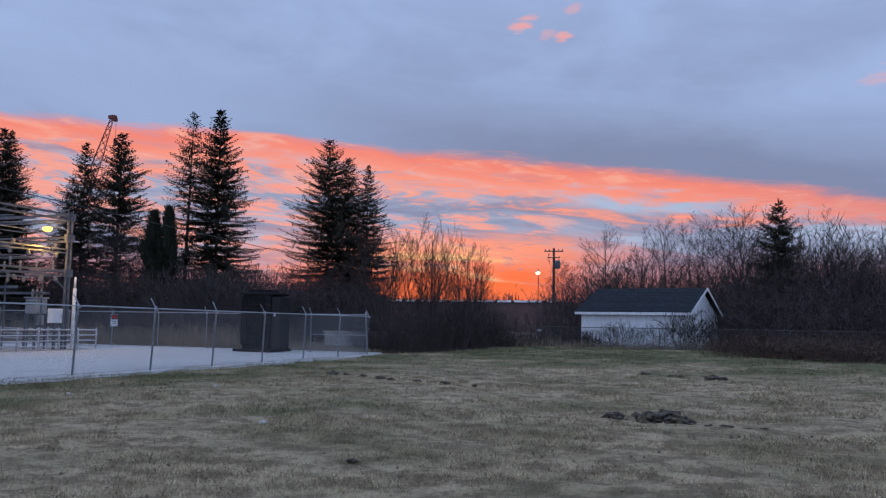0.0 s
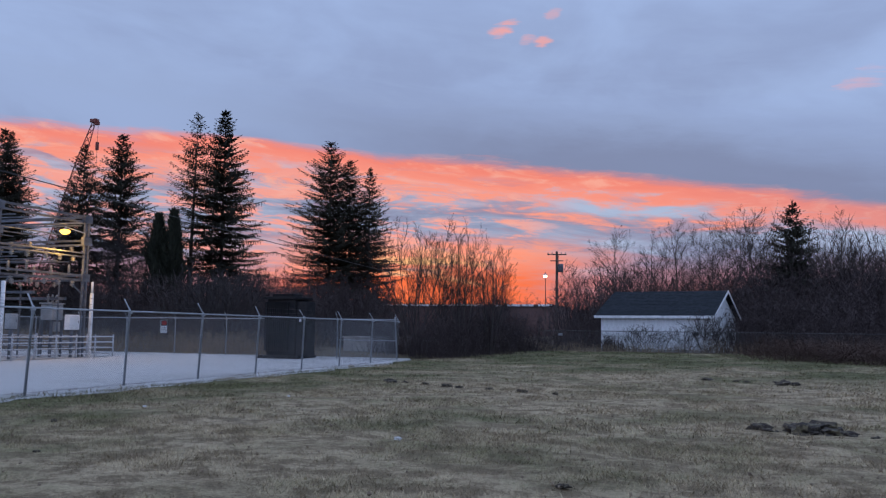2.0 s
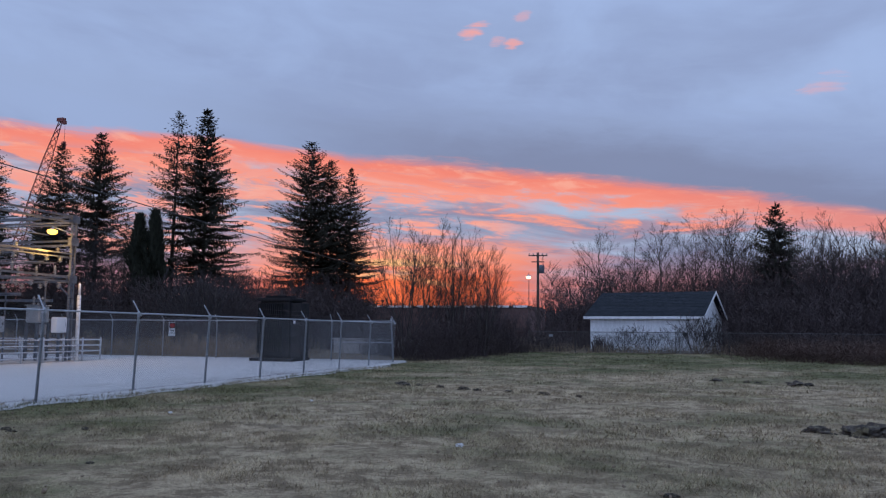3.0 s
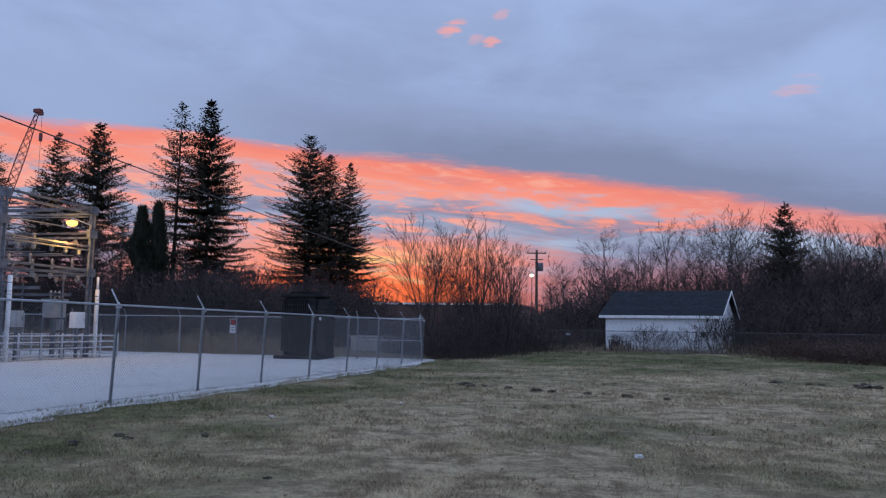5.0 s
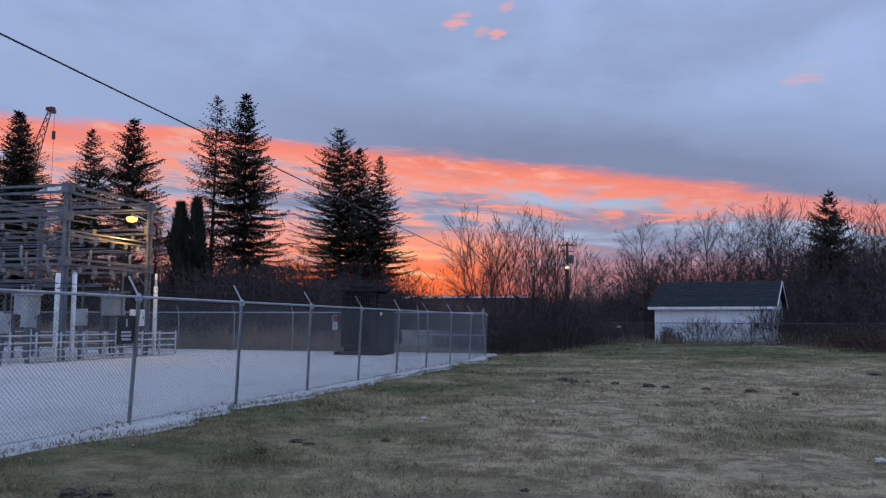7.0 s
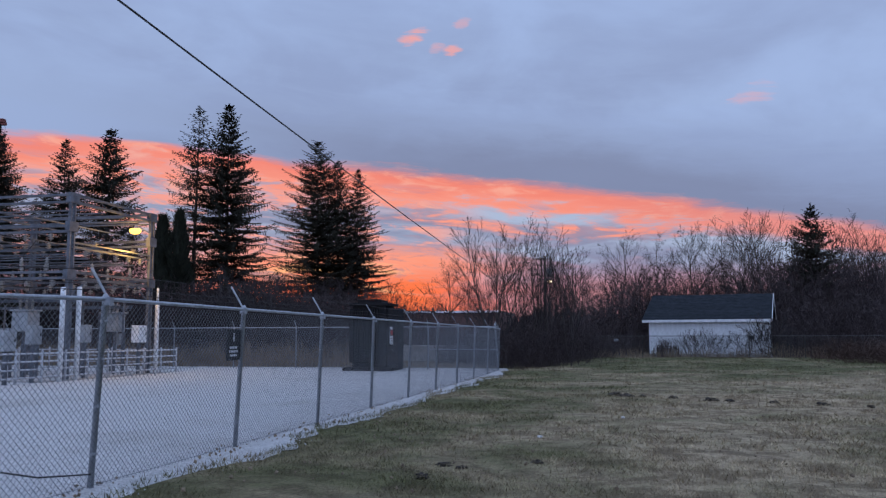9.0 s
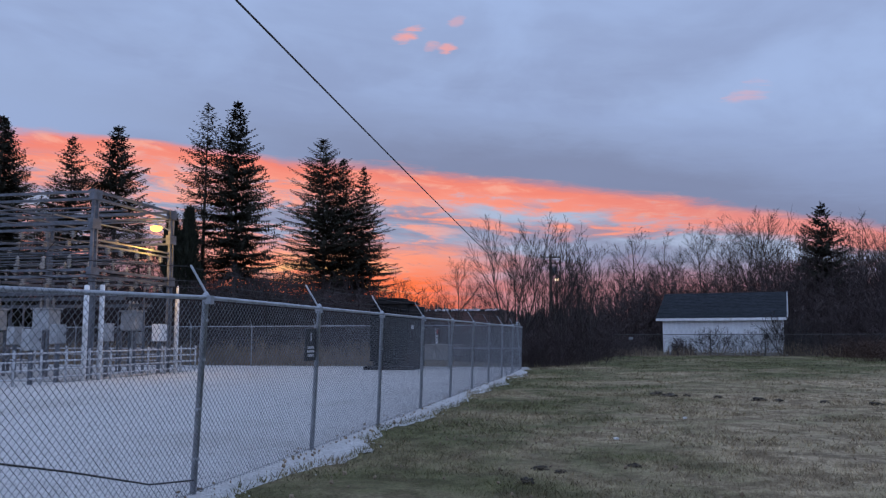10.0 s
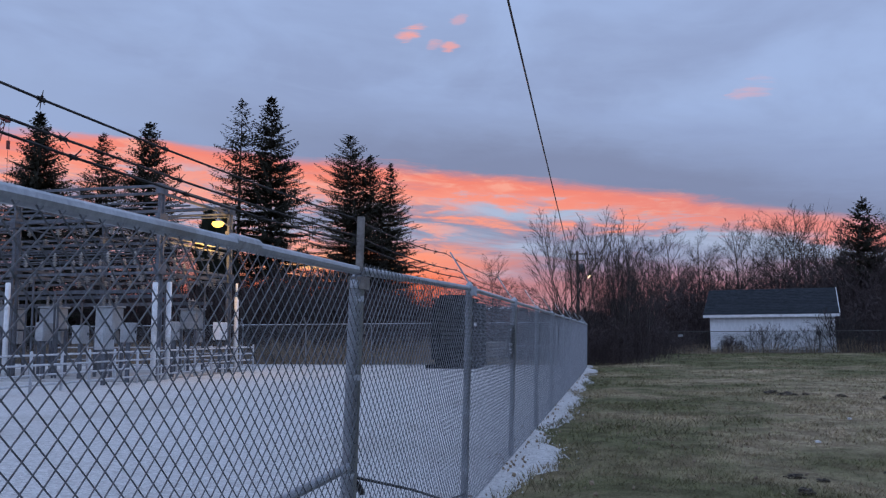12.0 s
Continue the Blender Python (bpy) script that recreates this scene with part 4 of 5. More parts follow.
# ---- poles, wire, far things ----
def build_pole():
    p = thing("utility_pole", "dark wooden utility pole with crossarm and grey transformer can", "utility pole", pose(-19.1, 91.4, 0.25, 0, 0, 10))
    part("shaft", MB().tube((0, 0, -0.1), (0, 0, 10.0), 0.19, 0.13, 10), POLE, p)
    arm = part("crossarm", MB().beam((-1.05, -0.15, 9.65), (1.05, -0.15, 9.65), 0.10, 0.12), POLE, p)
    part("crossarm", MB().beam((-0.7, -0.15, 8.95), (0.7, -0.15, 8.95), 0.09, 0.10), POLE, p)
    part("transformer_can", MB().lathe([(0.25, 0), (0.30, 0.03), (0.30, 0.85), (0.22, 0.92)], 14, (0.42, -0.1, 7.7)), STEEL, p, "grey transformer can", True)
    me = insulator_mesh(3, 0.06, 0.16)
    for x in (-0.95, -0.5, 0.5, 0.95):
        b = part("insulator", me, None, arm)
        b.location = (x, -0.15, 9.71)


build_pole()

lamp = thing("street_lamp", "lit pale street lamp on a slim dark post among brush", "street lamp", pose(-17.45, 76.4, 0.3))
part("shaft", MB().tube((0, 0.12, -0.1), (0, 0.12, 6.6), 0.045, 0.03, 8), POLE, lamp)
part("arm", MB().tube((0, 0.12, 6.5), (0, 0, 6.44), 0.03, None, 6), POLE, lamp)
part("hood", MB().lathe([(0.06, 0.16), (0.10, 0.10), (0.24, 0.04), (0.25, 0.0)], 12, (0, 0, 6.30)), GALV, lamp)
part("bulb", MB().lathe([(0.10, 0.0), (0.19, -0.04), (0.19, -0.16), (0.08, -0.24)], 12, (0, 0, 6.30)), MERCURY, lamp, "glowing pale bulb", True)


def build_overhead_wire():
    mb = MB()
    pts = [(-15.80 - 0.029 * y, y, 3.785 + 0.0002 * (75 - y) ** 2) for y in np.arange(-30, 91.6, 1.5)]
    for a, b in zip(pts, pts[1:]):
        mb.tube(a, b, 0.0115, None, 6, False)
    tagged(part("overhead_wire", mb, BLACK), "thin black overhead service cable", "cable")


build_overhead_wire()
p = thing("utility_pole", "wooden service pole carrying the overhead cable", "utility pole", pose(-14.8, -30, 0))
part("shaft", MB().tube((0, 0, -0.1), (0, 0, 8.5), 0.16, 0.12, 8), POLE, p)


def build_crane():
    c = thing("crane", "distant red lattice crane boom above the trees", "crane", pose(0, 0, 0))
    base, tip = Vector((-275.8, 275.0, 2)), Vector((-258.8, 290.1, 90.5))
    d = tip - base
    u = Vector((0.74, 0.67, 0)).normalized()
    v = d.normalized().cross(u).normalized()
    boom = MB()
    n = 26

    def corner(i, su, sv):
        wdt = 2.3 * min(1.0, 0.35 + (n - i) * 0.12) * 0.72
        return base + d * (i / n) + u * (su * wdt) + v * (sv * wdt)
    for i in range(n):
        for su, sv in ((-1, -1), (1, -1), (1, 1), (-1, 1)):
            boom.tube(tuple(corner(i, su, sv)), tuple(corner(i + 1, su, sv)), 0.22, None, 4, False)
        for a, b in (((-1, -1), (1, -1)), ((1, -1), (1, 1)), ((1, 1), (-1, 1)), ((-1, 1), (-1, -1))):
            boom.tube(tuple(corner(i, *a)), tuple(corner(i + 1, *b)), 0.10, None, 3, False)
            boom.tube(tuple(corner(i, *b)), tuple(corner(i + 1, *a)), 0.10, None, 3, False)
    part("boom", boom, CRANE, c)
    part("head", MB().box(tip.x - 1.5, tip.y - 1.0, tip.z - 0.6, tip.x + 1.7, tip.y + 1.0, tip.z + 0.9).box(tip.x + 0.6, tip.y - 0.7, tip.z - 1.8, tip.x + 2.4, tip.y + 0.7, tip.z - 0.4), CRANE, c)
    part("cables", MB().tube(tuple(tip + Vector((2.2, 0, 0))), tuple(tip + Vector((2.2, 0, -46))), 0.09, None, 4), BARB, c)
    part("hook_block", MB().box(tip.x + 1.7, tip.y - 0.5, tip.z - 13, tip.x + 2.7, tip.y + 0.5, tip.z - 9.5), CRANE, c)
    part("machine_house", MB().box(base.x - 5, base.y - 4, 0, base.x + 5, base.y + 4, 4.5), CRANE, c)


build_crane()

wh = thing("warehouse", "long low distant warehouse with a pale roof edge", "building", pose(0, 0, 0))
part("wall", MB().box(-95, 190, 0, -38, 215, 7.0), BRICK, wh)
part("roof_edge", MB().box(-95.3, 189.7, 7.0, -37.7, 215.3, 7.6), BLACK, wh)
for i in range(14):
    part("skylight", MB().box(-92 + i * 3.9, 189.5, 7.15, -89.2 + i * 3.9 + (i % 3) * 0.4, 189.68, 7.62), SIGNWHITE, wh)


# ---- conifers ----
dense = conifer_meshes(21, 18.3, 8.7, 0.05, 0.54, 14, 1.0, 0.32, 1.0, NEEDLE, 4.9, curtain=1.0, leaf=1.7)
sparse = conifer_meshes(22, 17.9, 8.8, 0.14, 0.44, 9, 0.60, 0.04, 1.0, NEEDLE2, 2.9, 0.55, 0.5, 1.3)
airy = conifer_meshes(23, 20.5, 13.2, 0.05, 0.50, 14, 0.74, 0.18, 0.92, NEEDLE2, 6.6, curtain=0.7, leaf=1.55)
slim = conifer_meshes(24, 18.0, 8.6, 0.06, 0.46, 12, 0.88, 0.26, 1.0, NEEDLE, 4.3, leaf=1.6)
bushy = conifer_meshes(25, 17.0, 11.0, 0.12, 0.42, 13, 1.0, 0.10, 1.0, NEEDLE, 3.2, 0.80, 0.9, 1.6)
G = "tall spruces beyond the yard"
plant("spruce_tree", "tall dense dark green spruce with tiered boughs", "conifer", dense, -38.9, 56.5, 0.4, group=G)
plant("spruce_tree", "tall sparse spruce with thin see-through boughs", "conifer", sparse, -41.0, 55.3, 1.0, group=G)
plant("spruce_tree", "broad airy spruce with feathery boughs", "conifer", airy, -39.7, 77.2, 2.0, group=G)
plant("spruce_tree", "slim pointed spruce close beside a broader one", "conifer", slim, -36.6, 79.6, 0.7, group=G)
plant("spruce_tree", "airy spruce grown into its neighbour", "conifer", slim, -38.2, 78.6, 2.4, 1.04, group=G)
plant("spruce_tree", "spruce with a bushy top and a bare lower trunk", "conifer", bushy, -48.5, 56.2, 0.2, group=G)
plant("spruce_tree", "narrow dark spruce partly hidden by the steel structure", "conifer", slim, -52.4, 56.5, 1.9, 0.91, group=G)
plant("spruce_tree", "small thin spruce among taller ones", "conifer", sparse, -54.8, 57.5, 0.3, 0.76, group=G)
plant("spruce_tree", "wide dark spruce above the substation", "conifer", dense, -48.6, 44.6, 2.8, 0.80, group=G)
plant("spruce_tree", "wide dark spruce above the substation", "conifer", slim, -50.0, 46.4, 0.8, 0.83, group=G)
for x, y, k in ((-57.5, 60, 0.70), (-53.0, 62, 0.66), (-49.5, 61, 0.62), (-62, 51, 0.6), (-56, 50.5, 0.60)):
    plant("spruce_tree", "thin ragged spruce seen through the steel structure", "conifer", sparse, x, y, x, k, group=G)
plant("spruce_tree", "short full spruce standing in front of bare woods", "conifer", conifer_meshes(26, 11.3, 7.4, 0.16, 0.44, 12, 1.0, 0.05, 1.0, NEEDLE, 2.8, curtain=1.0, leaf=1.8), 3.0, 68.7, 0.5)


def cedar_meshes(seed, height, radius):
    rng = random.Random(seed)
    tr, cr = MB(), MB()
    tr.tube((0, 0, -0.1), (0, 0, height * 0.9), 0.16, 0.04, 6)
    for _ in range(5200):
        f = rng.random() ** 0.8
        r = radius * (1.05 - f ** 3.0) * math.sqrt(rng.random())
        a = rng.uniform(0, 6.28)
        r *= 0.85 + 1.3 * noise.noise((math.cos(a) * 1.6, math.sin(a) * 1.6, f * 8 + seed))
        p = Vector((r * math.cos(a), r * math.sin(a), 0.2 + f * height * 0.96))
        spray(cr, p, Vector((math.cos(a) * rng.uniform(0.1, 1.2), math.sin(a) * rng.uniform(0.1, 1.2), 1)).normalized(), rng.uniform(0.3, 0.75), 0.08)
    return tr.mesh("trunk", BARK), cr.mesh("crown", CEDAR)


ced = cedar_meshes(3, 10.0, 1.0)
for x, y, s in ((-41.4, 52.0, 0.93), (-40.3, 52.3, 0.96)):
    plant("cedar_tree", "dark columnar cedar between the spruces", "conifer", ced, x, y, x, s, group="columnar cedars")

# ---- bare trees ----
vase = bare_tree_meshes(31, 6.9, 5, 0.75, 0.12, (10, 7, 5), (0.50, 0.52, 0.5), (0.55, 0.52, 0.65), 0.02, 0.05, 0.012, 0.0066)
upright = bare_tree_meshes(32, 7.2, 7, 0.28, 0.25, (7, 5, 5), (0.42, 0.48, 0.5), (0.50, 0.50, 0.65), 0.04, 0.045, 0.011, 0.0066)
woods = [bare_tree_meshes(40 + i, 13.2, 1 + (i == 3), 0.14, 0.26 + 0.05 * (i % 3), (15, 9, 8), (0.82, 0.62, 0.56), (0.56, 0.50, 0.64), 0.035, 0.05, 0.0090, 0.0080) for i in range(5)]
plant("bare_tree", "bare multi-stemmed tree spreading like a vase beside the fence corner", "tree", vase, -17.2, 40.6, 0.3, 1.08)
plant("bare_tree", "bare multi-stemmed tree beside the fence corner", "tree", vase, -15.9, 41.8, 2.1, 0.92)
plant("bare_tree", "bare upright thicket tree of many slim stems", "tree", upright, -15.0, 41.6, 1.2)
for x, y, k in ((-13.9, 43.2, 0.9), (-14.6, 47.8, 0.85)):
    plant("bare_tree", "bare upright thicket tree of many slim stems", "tree", upright, x, y, x * 5, k, group="thicket trees by the fence corner")
rw = random.Random(77)
for x, y, s in ((-10.5, 73, 0.96), (-8.2, 76, 0.98), (-5.6, 72, 0.93), (-3.4, 75, 1.03), (-1.2, 73, 0.97), (1.0, 77, 0.98), (6.2, 72, 1.0), (8.4, 75, 1.05), (10.8, 72, 1.03), (13.2, 75, 1.12),
                (16, 71, 1.1), (19, 74, 1.1), (22, 70, 1.05), (25.5, 73, 1.1), (-13.0, 78, 0.62), (-15.0, 76, 0.62), (-22.0, 66, 0.62), (-25, 68, 0.58), (4.2, 80, 0.95), (-7, 84, 0.98), (0, 86, 1.0),
                (9, 84, 1.05), (15, 86, 1.1), (21, 83, 1.15), (29, 80, 1.15), (28, 68, 1.0), (12, 66, 0.86), (18, 64, 0.82), (24, 62, 0.84), (8.6, 67, 0.80), (33, 66, 1.0), (-12, 88, 0.7), (-17, 95, 0.6),
                (-46, 53, 0.78), (-44.6, 54, 0.82), (-47.5, 54.5, 0.66), (-43.4, 55, 0.72), (-50.5, 53.5, 0.7), (-55, 53, 0.66), (-58.5, 54, 0.7), (-34.0, 60, 0.55), (-31.5, 49, 0.50), (-33.0, 47.5, 0.45), (-30, 70, 0.5), (-28, 92, 0.6), (-33, 95, 0.62), (-38, 98, 0.55)):
    plant("bare_tree", "leafless grey-brown tree with fine twigs", "tree", rw.choice(woods), x, y, rw.uniform(0, 6.28), s * rw.choice((0.72, 0.84, 0.90, 0.98)) * rw.uniform(0.96, 1.04), group="bare trees round the lawn")

# ---- thickets ----
near_brush = [brush_mesh(60 + i, 3.4, 2.4, 3.2, 150, BRUSH, 3, 0.008) for i in range(3)]
low_brush = [brush_mesh(70 + i, 3.4, 2.4, 3.2, 80, RUSTWEED, 3, 0.010) for i in range(2)]
far_brush = [brush_mesh(65 + i, 3.4, 2.4, 3.2, 66, BRUSH, 3, 0.013) for i in range(4)]


def thicket(x, y, size=1.0, tall=1.0, label="dense leafless reddish-brown brush"):
    ob = new("brush_thicket", rw.choice(low_brush if tall < 0.4 else near_brush if y < 52.5 and -25 < x < -10 else far_brush))
    ob.matrix_world = Matrix.LocRotScale((x, y, ground_z(x, y)), Euler((0, 0, rw.choice((0, 3.14)) + rw.uniform(-0.5, 0.5))), (size, size, size * tall))
    tagged(ob, label, "brush", "brush along the lawn", "stuff")


for x, y, s, t in ((-15.6, 39.0, 0.75, 0.85), (-14.9, 40.6, 0.9, 0.9), (-15.4, 42.4, 1.0, 0.85), (-14.4, 44.2, 1.05, 0.8), (-15.0, 46.4, 1.05, 0.75), (-14.0, 48.4, 1.0, 0.7), (-14.4, 50.4, 1.0, 0.65),
                   (-17.6, 41.5, 0.85, 0.75), (-19.0, 43.0, 0.9, 0.75), (-16.6, 45.5, 1.05, 0.75), (-17.5, 48.5, 1.05, 0.75), (-16.2, 51.0, 1.05, 0.7), (-13.0, 53.0, 0.9, 0.55), (-11.6, 55.0, 0.9, 0.5),
                   (-21.5, 47, 1.0, 0.65), (-24, 49, 1.1, 0.65), (-20, 51, 1.1, 0.7)):
    thicket(x, y, s, t * 0.86)
for x, y, s, t in ((-15.0, 44.0, 0.8, 1.15), (-14.9, 48.0, 0.85, 1.15), (-14.4, 50.2, 0.9, 1.1), (-15.4, 51.0, 0.9, 1.1)):
    thicket(x, y, s, t)
# low tangle spreading from the wood's edge over the lawn's margin
for i in range(13):
    x = 0.2 + i * 1.9
    for y, t in ((42.0, 0.16), (44.6, 0.22), (47.6, 0.28), (50.0, 0.32)):
        if x < 2 and y < 44:
            continue
        thicket(x + rw.uniform(-0.6, 0.6), y + rw.uniform(-0.7, 0.7), 1.1, t, "low matted brown weeds and brambles at the lawn's margin")
# tall hedge under the spruces
for i in range(26):
    x = -64 + i * 1.45
    thicket(x, 48.5 + rw.uniform(-0.8, 0.8), 1.35, 1.05 if x < -33 else 0.8, "tall dark leafless hedge under the spruces")
    thicket(x + 0.7, 51.5 + rw.uniform(-0.8, 0.8), 1.5, 1.0 if x < -33 else 0.8, "tall dark leafless hedge under the spruces")
# dark scrub filling in beneath the spruces
for i in range(15):
    thicket(-46 + i * 1.5, 54.5 + rw.uniform(-0.8, 0.8), 1.55, 1.05 if i < 9 else 0.85, "tall dark scrub under the spruces")
    thicket(-50 + i * 1.05, 73.5 + rw.uniform(-1, 1), 2.0, 1.0, "tall dark scrub under the spruces")
# undergrowth of the woods behind the shed and to its right
for i in range(30):
    x = -12 + i * 1.7
    for y, s, t in ((63.5, 1.5, 0.95), (68, 1.7, 1.05), (74, 2.0, 1.1)):
        if -11 < x < 0.5 and y < 65:
            continue
        thicket(x + rw.uniform(-0.6, 0.6), y + rw.uniform(-1.2, 1.2), s, t, "tangled leafless undergrowth at the wood's edge")
for i in range(17):
    x = -0.2 + i * 1.9
    thicket(x, 55.5 + rw.uniform(-0.7, 0.7), 1.2, 0.8, "tangled leafless undergrowth at the wood's edge")
    thicket(x + 0.8, 59.5 + rw.uniform(-0.9, 0.9), 1.5, 0.9, "tangled leafless undergrowth at the wood's edge")
# taller saplings and brush closing the gaps between the trunks of the wood
for i in range(15):
    x = 1.5 + i * 1.9
    thicket(x + rw.uniform(-0.6, 0.6), 66.5 + rw.uniform(-1.2, 1.2), 1.7, 1.35, "tall tangled saplings between the trunks of the wood")
    thicket(x + rw.uniform(-0.6, 0.6), 79 + rw.uniform(-1.5, 1.5), 2.0, 1.6, "tall tangled saplings between the trunks of the wood")


def far_woods():
    """The line of woods on the horizon."""
    rng = random.Random(8)
    mb = MB()
    for i in range(2600):
        a = radians(rng.uniform(-75, 40))
        dist = rng.uniform(230, 300)
        h = rng.uniform(6.0, 11.0) * (1 + 0.25 * noise.noise((a * 14, 0, 0)))
        x, y = dist * math.sin(a), dist * math.cos(a)
        for k in range(5):
            dx = rng.uniform(-2.0, 2.0)
            mb.tube((x + dx * 0.4, y, -0.3), (x + dx, y, h * rng.uniform(0.7, 1.0)), 0.55, 0.06, 3, False)
    tagged(part("far_woods", mb, BRUSH), "low dark line of distant leafless woods", "woods", kind="stuff")


far_woods()

# shrubs in front of the shed and weeds along the rear fence
shrub = bare_tree_meshes(51, 2.3, 7, 0.8, 0.2, (7, 5), (0.7, 0.7), (0.55, 0.5), 0.05, 0.10, 0.014, 0.009)
for x, y, s in ((-3.2, 51.9, 1.15), (-2.6, 52.0, 1.0), (-4.4, 51.9, 0.75), (-6.6, 52.2, 0.8), (-7.4, 52.3, 0.7), (-5.7, 52.2, 0.6), (-2.2, 51.9, 0.8)):
    plant("bare_shrub", "small leafless shrub against the white shed", "shrub", shrub, x, y, x * 3, s, group="shrubs by the shed")
for x, y, s in ((-32.2, 45.0, 2.4), (-30.6, 44.5, 2.0), (-34.6, 45.5, 1.7)):
    plant("bare_shrub", "grey leafless shrub in front of the dark hedge", "shrub", shrub, x, y, x * 3, s, group="shrubs by the hedge")
weeds = brush_mesh(81, 2.4, 0.7, 0.85, 90, DRYWEED, 1, 0.007)
for i in range(22):
    x = -12.6 + i * 2.0
    ob = new("dry_weeds", weeds)
    ob.matrix_world = Matrix.LocRotScale((x, 51.0 + rw.uniform(-0.3, 0.3), 0.3), Euler((0, 0, rw.uniform(-0.3, 0.3))), (1.1, 1, rw.uniform(0.5, 1.0)))
    tagged(ob, "dry brown weeds along the rear fence", "weeds", "weeds along the fences", "stuff")
for i in range(18):
    x = -46 + i * 1.65
    for y, k in ((39.2, 1.0), (41.0, 1.35), (43.0, 1.6)):
        if x > -23.5:
            continue
        ob = new("dry_weeds", weeds)
        ob.matrix_world = Matrix.LocRotScale((x + rw.uniform(-0.4, 0.4), y + rw.uniform(-0.4, 0.4), ground_z(x, y)), Euler((0, 0, rw.uniform(-0.5, 0.5))), (1.2, 1.6, k * rw.uniform(0.7, 1.0)))
        tagged(ob, "dry tan weeds on the bank behind the yard fence", "weeds", "weeds along the fences", "stuff")
ob = new("dry_weeds", brush_mesh(82, 0.9, 0.7, 0.8, 110, BRUSH, 2, 0.008))
ob.matrix_world = pose(-8.7, 52.5, 0.3) @ Matrix.Diagonal((1.7, 1.3, 1.35, 1))
tagged(ob, "small dark bush at the shed's corner", "bush", kind="stuff")

# ---- soil, stones and grass on the lawn ----
def clod_mesh(seed, flat=0.30):
    bm = bmesh.new()
    bmesh.ops.create_icosphere(bm, subdivisions=3, radius=1.0)
    for v in bm.verts:
        n = v.co.normalized()
        k = 0.75 + 0.55 * noise.noise(n * 1.7 + Vector((seed, 0, 0))) + 0.28 * noise.noise(n * 5.0 + Vector((0, seed, 0))) + 0.12 * noise.noise(n * 11.0)
        v.co = n * k
        v.co.z *= flat
    me = bpy.data.meshes.new("soil_clod")
    bm.to_mesh(me)
    bm.free()
    me.materials.append(SOIL)
    return me


clods = [clod_mesh(i * 3.3) for i in range(4)]
rc = random.Random(5)


def clod(x, y, r, label="clump of dark turned soil and dead grass on the lawn"):
    ob = new("soil_clod", rc.choice(clods))
    ob.matrix_world = Matrix.LocRotScale((x, y, ground_z(x, y)), Euler((0, 0, rc.uniform(0, 6.28))), (r, r * rc.uniform(0.6, 0.9), r * rc.uniform(1.1, 1.6)))
    tagged(ob, label, "soil", "soil clumps on the lawn")


for x, y, r in ((-1.48, 14.75, 0.38), (-1.10, 14.70, 0.34), (-1.22, 15.0, 0.50), (-0.88, 14.62, 0.22), (-2.05, 14.85, 0.26), (-1.86, 14.72, 0.10), (-0.55, 14.4, 0.12), (-0.30, 14.35, 0.16), (0.0, 14.2, 0.10), (0.25, 14.3, 0.13),
                (-0.85, 27.4, 0.42), (-0.50, 27.2, 0.22), (-2.98, 28.9, 0.24), (-2.1, 28.3, 0.14), (-1.8, 28.2, 0.12), (-11.55, 23.4, 0.22), (-11.3, 22.9, 0.26), (-10.9, 22.9, 0.14), (-10.2, 22.6, 0.14), (-9.4, 22.0, 0.20), (-9.0, 21.8, 0.14),
                (-8.1, 21.5, 0.15), (-7.2, 21.1, 0.18), (-6.3, 20.8, 0.10), (-13.5, 10.4, 0.10), (-13.42, 11.2, 0.12), (-13.2, 11.05, 0.08), (-13.85, 7.7, 0.20), (-13.5, 7.6, 0.12), (-13.65, 7.85, 0.10), (-12.4, 11.6, 0.10), (-10.2, 9.0, 0.06), (-4.1, 9.2, 0.08)):
    clod(x, y, r)
for x, y, r in ((-6.75, 11.67, 0.07), (-11.4, 17.2, 0.05), (-12.6, 14.0, 0.05)):
    ob = new("stone", clods[1].copy())
    ob.data.materials[0] = STONE
    ob.matrix_world = Matrix.LocRotScale((x, y, 0.02), Euler((0, 0, x)), (r, r * 0.8, r * 1.3))
    tagged(ob, "small pale stone lying in the grass", "stone", "pale stones on the lawn")


def triangles(name, verts, material, label, category):
    """One mesh of loose triangles from an n x 3 x 3 array."""
    n = len(verts)
    me = bpy.data.meshes.new(name)
    me.vertices.add(n * 3)
    me.vertices.foreach_set("co", verts.reshape(-1).astype(np.float32))
    me.loops.add(n * 3)
    me.loops.foreach_set("vertex_index", np.arange(n * 3, dtype=np.int32))
    me.polygons.add(n)
    me.polygons.foreach_set("loop_start", np.arange(0, n * 3, 3, dtype=np.int32))
    me.materials.append(material)
    me.update(calc_edges=True)
    return tagged(new(name, me), label, category, kind="stuff")


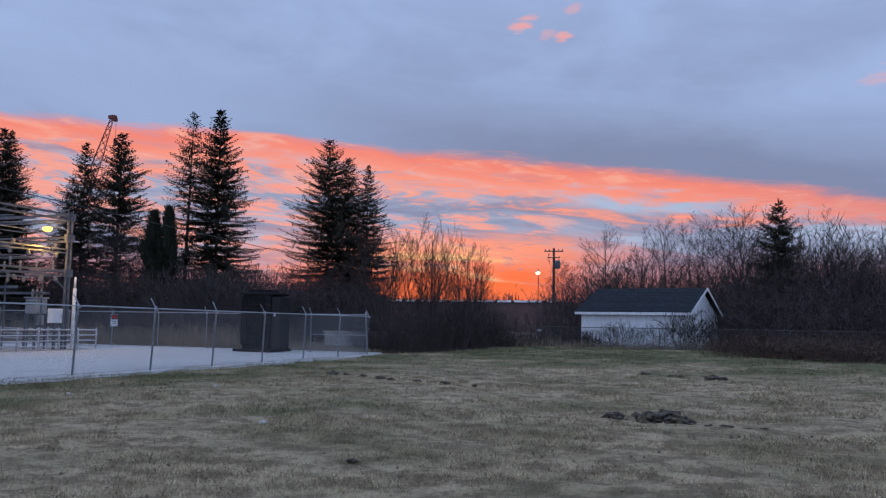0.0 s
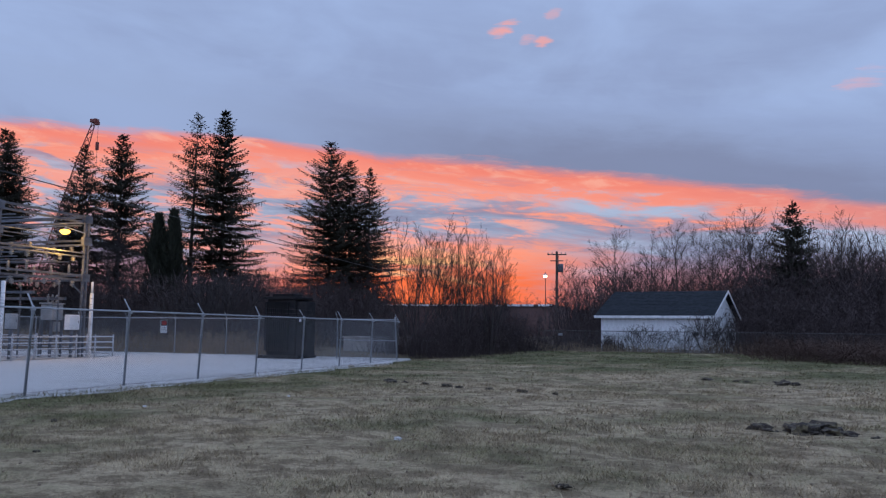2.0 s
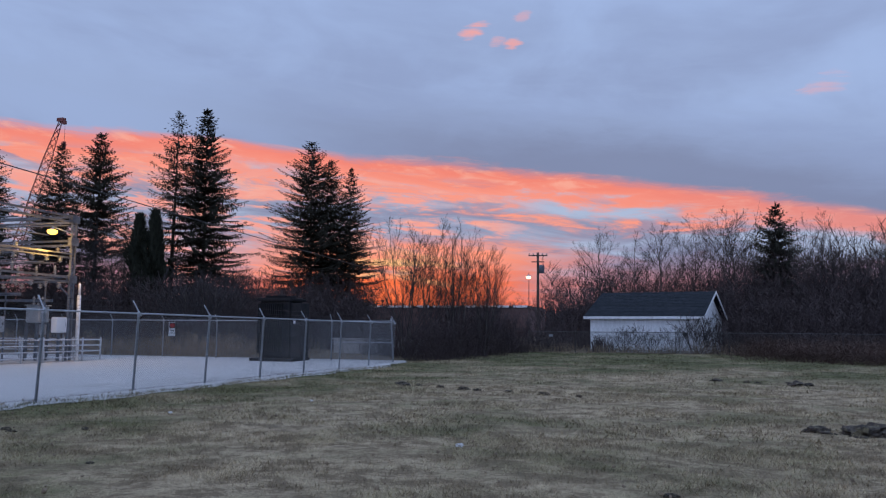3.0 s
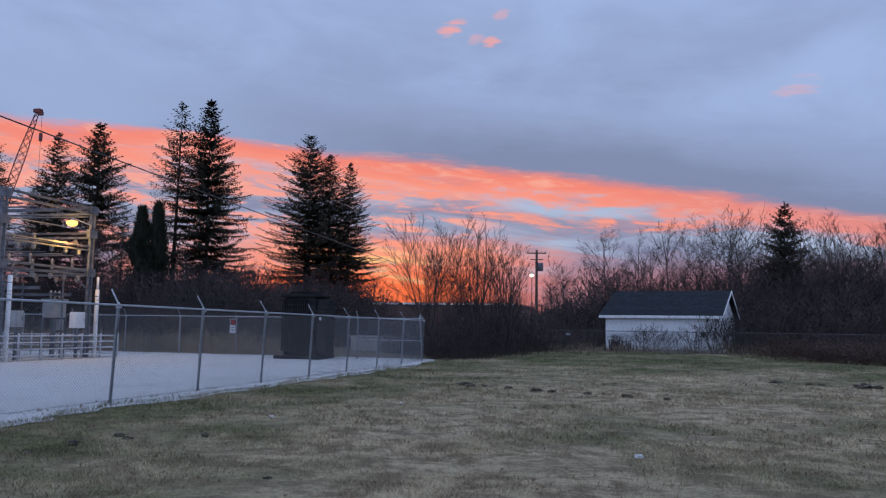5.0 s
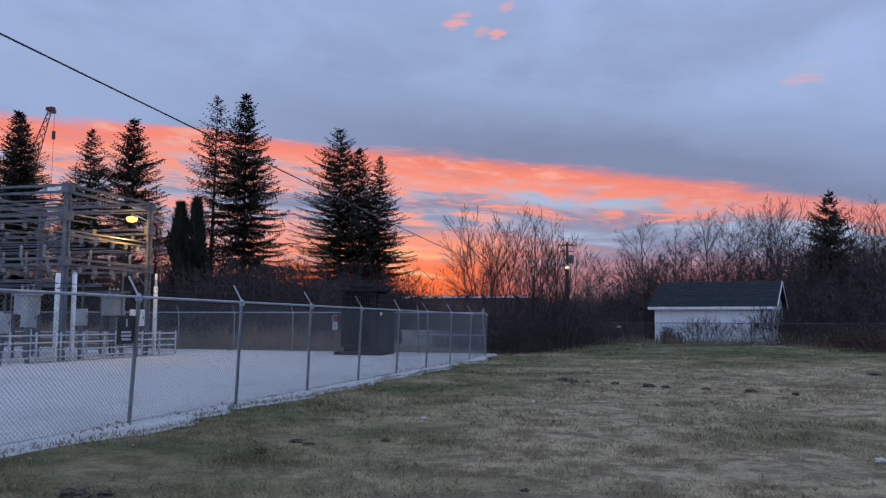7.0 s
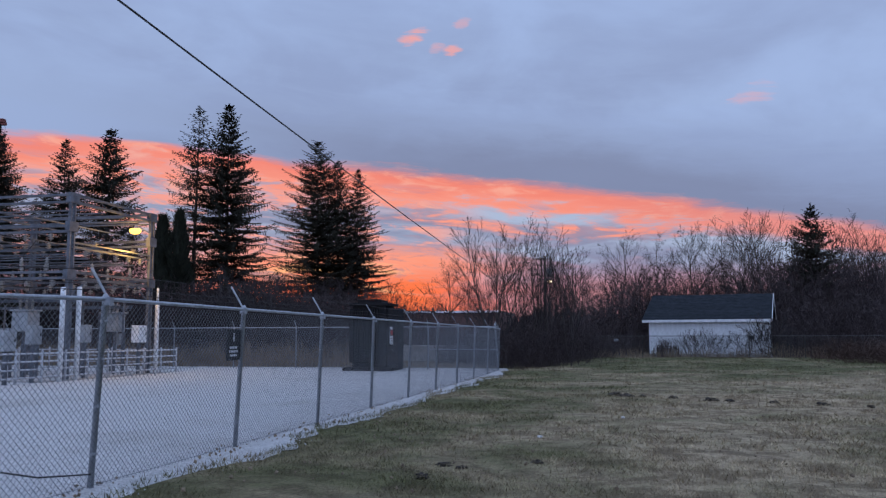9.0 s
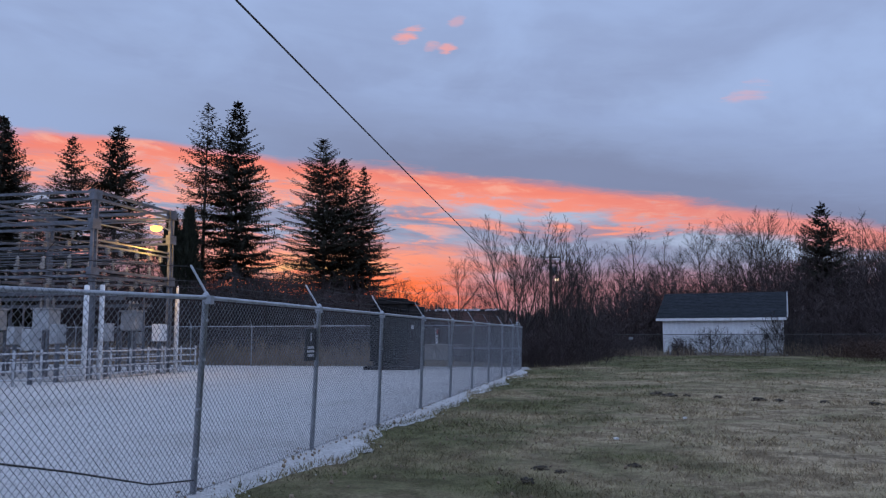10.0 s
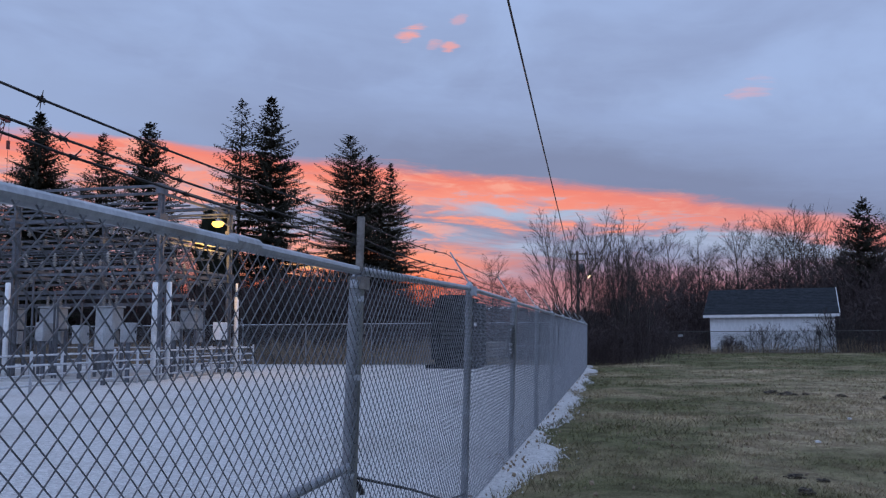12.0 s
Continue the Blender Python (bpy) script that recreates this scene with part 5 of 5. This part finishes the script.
def build_grass():
    rg = np.random.default_rng(3)
    out = []
    for x0, x1, y0, y1, per, h, wd in ((-15.9, 3.0, 5.0, 13.0, 1000, 0.030, 0.0045), (-15.9, 7.0, 13.0, 24.0, 330, 0.040, 0.008), (-15.9, 14.0, 24.0, 50.5, 90, 0.042, 0.014)):
        n = int((x1 - x0) * (y1 - y0) * per)
        x, y = rg.uniform(x0, x1, n), rg.uniform(y0, y1, n)
        keep = (np.sin(x * 2.1 + 1.3 * np.sin(y * 1.7)) + np.sin(y * 2.9 + x * 0.7) + rg.normal(0, 1.1, n)) > -0.7
        x, y = x[keep], y[keep]
        n = len(x)
        t = np.clip((y - 30) / 20, 0, 1)
        z = 0.30 * t * t * (3 - 2 * t) - 0.015
        a, tilt, hh = rg.uniform(0, 6.283, n), rg.uniform(0.5, 2.2, n), h * rg.uniform(0.5, 1.5, n)
        w2 = wd * rg.uniform(0.6, 1.3, n)
        base = np.stack([x, y, z], 1)
        side = np.stack([np.cos(a), np.sin(a), 0 * a], 1) * w2[:, None]
        b = rg.uniform(0, 6.283, n)
        tip = base + np.stack([np.cos(b) * hh * tilt, np.sin(b) * hh * tilt, hh + 0.016], 1)
        out.append(np.stack([base - side, base + side, tip], 1))
    triangles("grass", np.concatenate(out), BLADE, "short matted winter grass, straw and dull green", "grass")
    # taller uncut fringe along the gravel edge
    n = 3000
    y = rg.uniform(-3, 37, n)
    e = np.array([yard_edge(v) for v in y])
    x = e + np.abs(rg.normal(0, 0.12, n)) - 0.04
    hh, b, a = rg.uniform(0.03, 0.11, n), rg.uniform(0, 6.283, n), rg.uniform(0, 6.283, n)
    base = np.stack([x, y, 0 * x - 0.01], 1)
    side = np.stack([np.cos(a), np.sin(a), 0 * a], 1) * 0.006
    tip = base + np.stack([np.cos(b) * hh * 0.7, np.sin(b) * hh * 0.7, hh], 1)
    triangles("grass_fringe", np.stack([base - side, base + side, tip], 1), BLADE, "ragged uncut grass along the gravel edge", "grass")


build_grass()


def scattered(name, count, place, size, material, label, category, seed):
    """Small angular stones or leaves as one mesh of squashed octahedra."""
    rg = np.random.default_rng(seed)
    c = place(rg, count)
    r = rg.uniform(size[0], size[1], (count, 1))
    ax = rg.normal(0, 1, (count, 3, 3))
    q = np.linalg.qr(ax)[0]
    s = rg.uniform(0.5, 1.2, (count, 3, 1)) * r[:, None]
    p = q * s
    tris = []
    for sx in (1, -1):
        for sy in (1, -1):
            for sz in (1, -1):
                tris.append(np.stack([c + sx * p[:, 0], c + sy * p[:, 1], c + sz * p[:, 2]], 1))
    triangles(name, np.concatenate(tris), material, label, category)


def in_yard(rg, n):
    y = rg.uniform(3.0, 24.0, n)
    e = np.array([yard_edge(v) for v in y])
    x = e + 0.10 - rg.exponential(1.6, n)
    return np.stack([x, y, np.full(n, 0.040)], 1)


def spilled(rg, n):
    y = rg.uniform(3.0, 34.0, n)
    e = np.array([yard_edge(v) for v in y])
    return np.stack([e + rg.exponential(0.07, n), y, np.full(n, 0.008)], 1)


def over_lawn(rg, n):
    return np.stack([rg.uniform(-15.5, 3, n), rg.uniform(6, 26, n), np.full(n, 0.03)], 1)


def under_fence(rg, n):
    return np.stack([rg.normal(-16.35, 0.16, n), rg.uniform(3, 34, n), np.full(n, 0.05)], 1)


scattered("gravel_stones", 4500, in_yard, (0.006, 0.013), STONE, "loose pale crushed limestone by the fence", "gravel", 11)
scattered("spilled_stones", 160, spilled, (0.006, 0.018), STONE, "pale stones spilled from the gravel into the grass", "gravel", 12)
scattered("fallen_leaves", 900, over_lawn, (0.010, 0.030), DRYWEED, "scraps of dead leaves on the lawn", "leaves", 13)
scattered("leaf_litter", 420, under_fence, (0.008, 0.026), DRYWEED, "dark leaf litter caught under the fence", "leaves", 14)
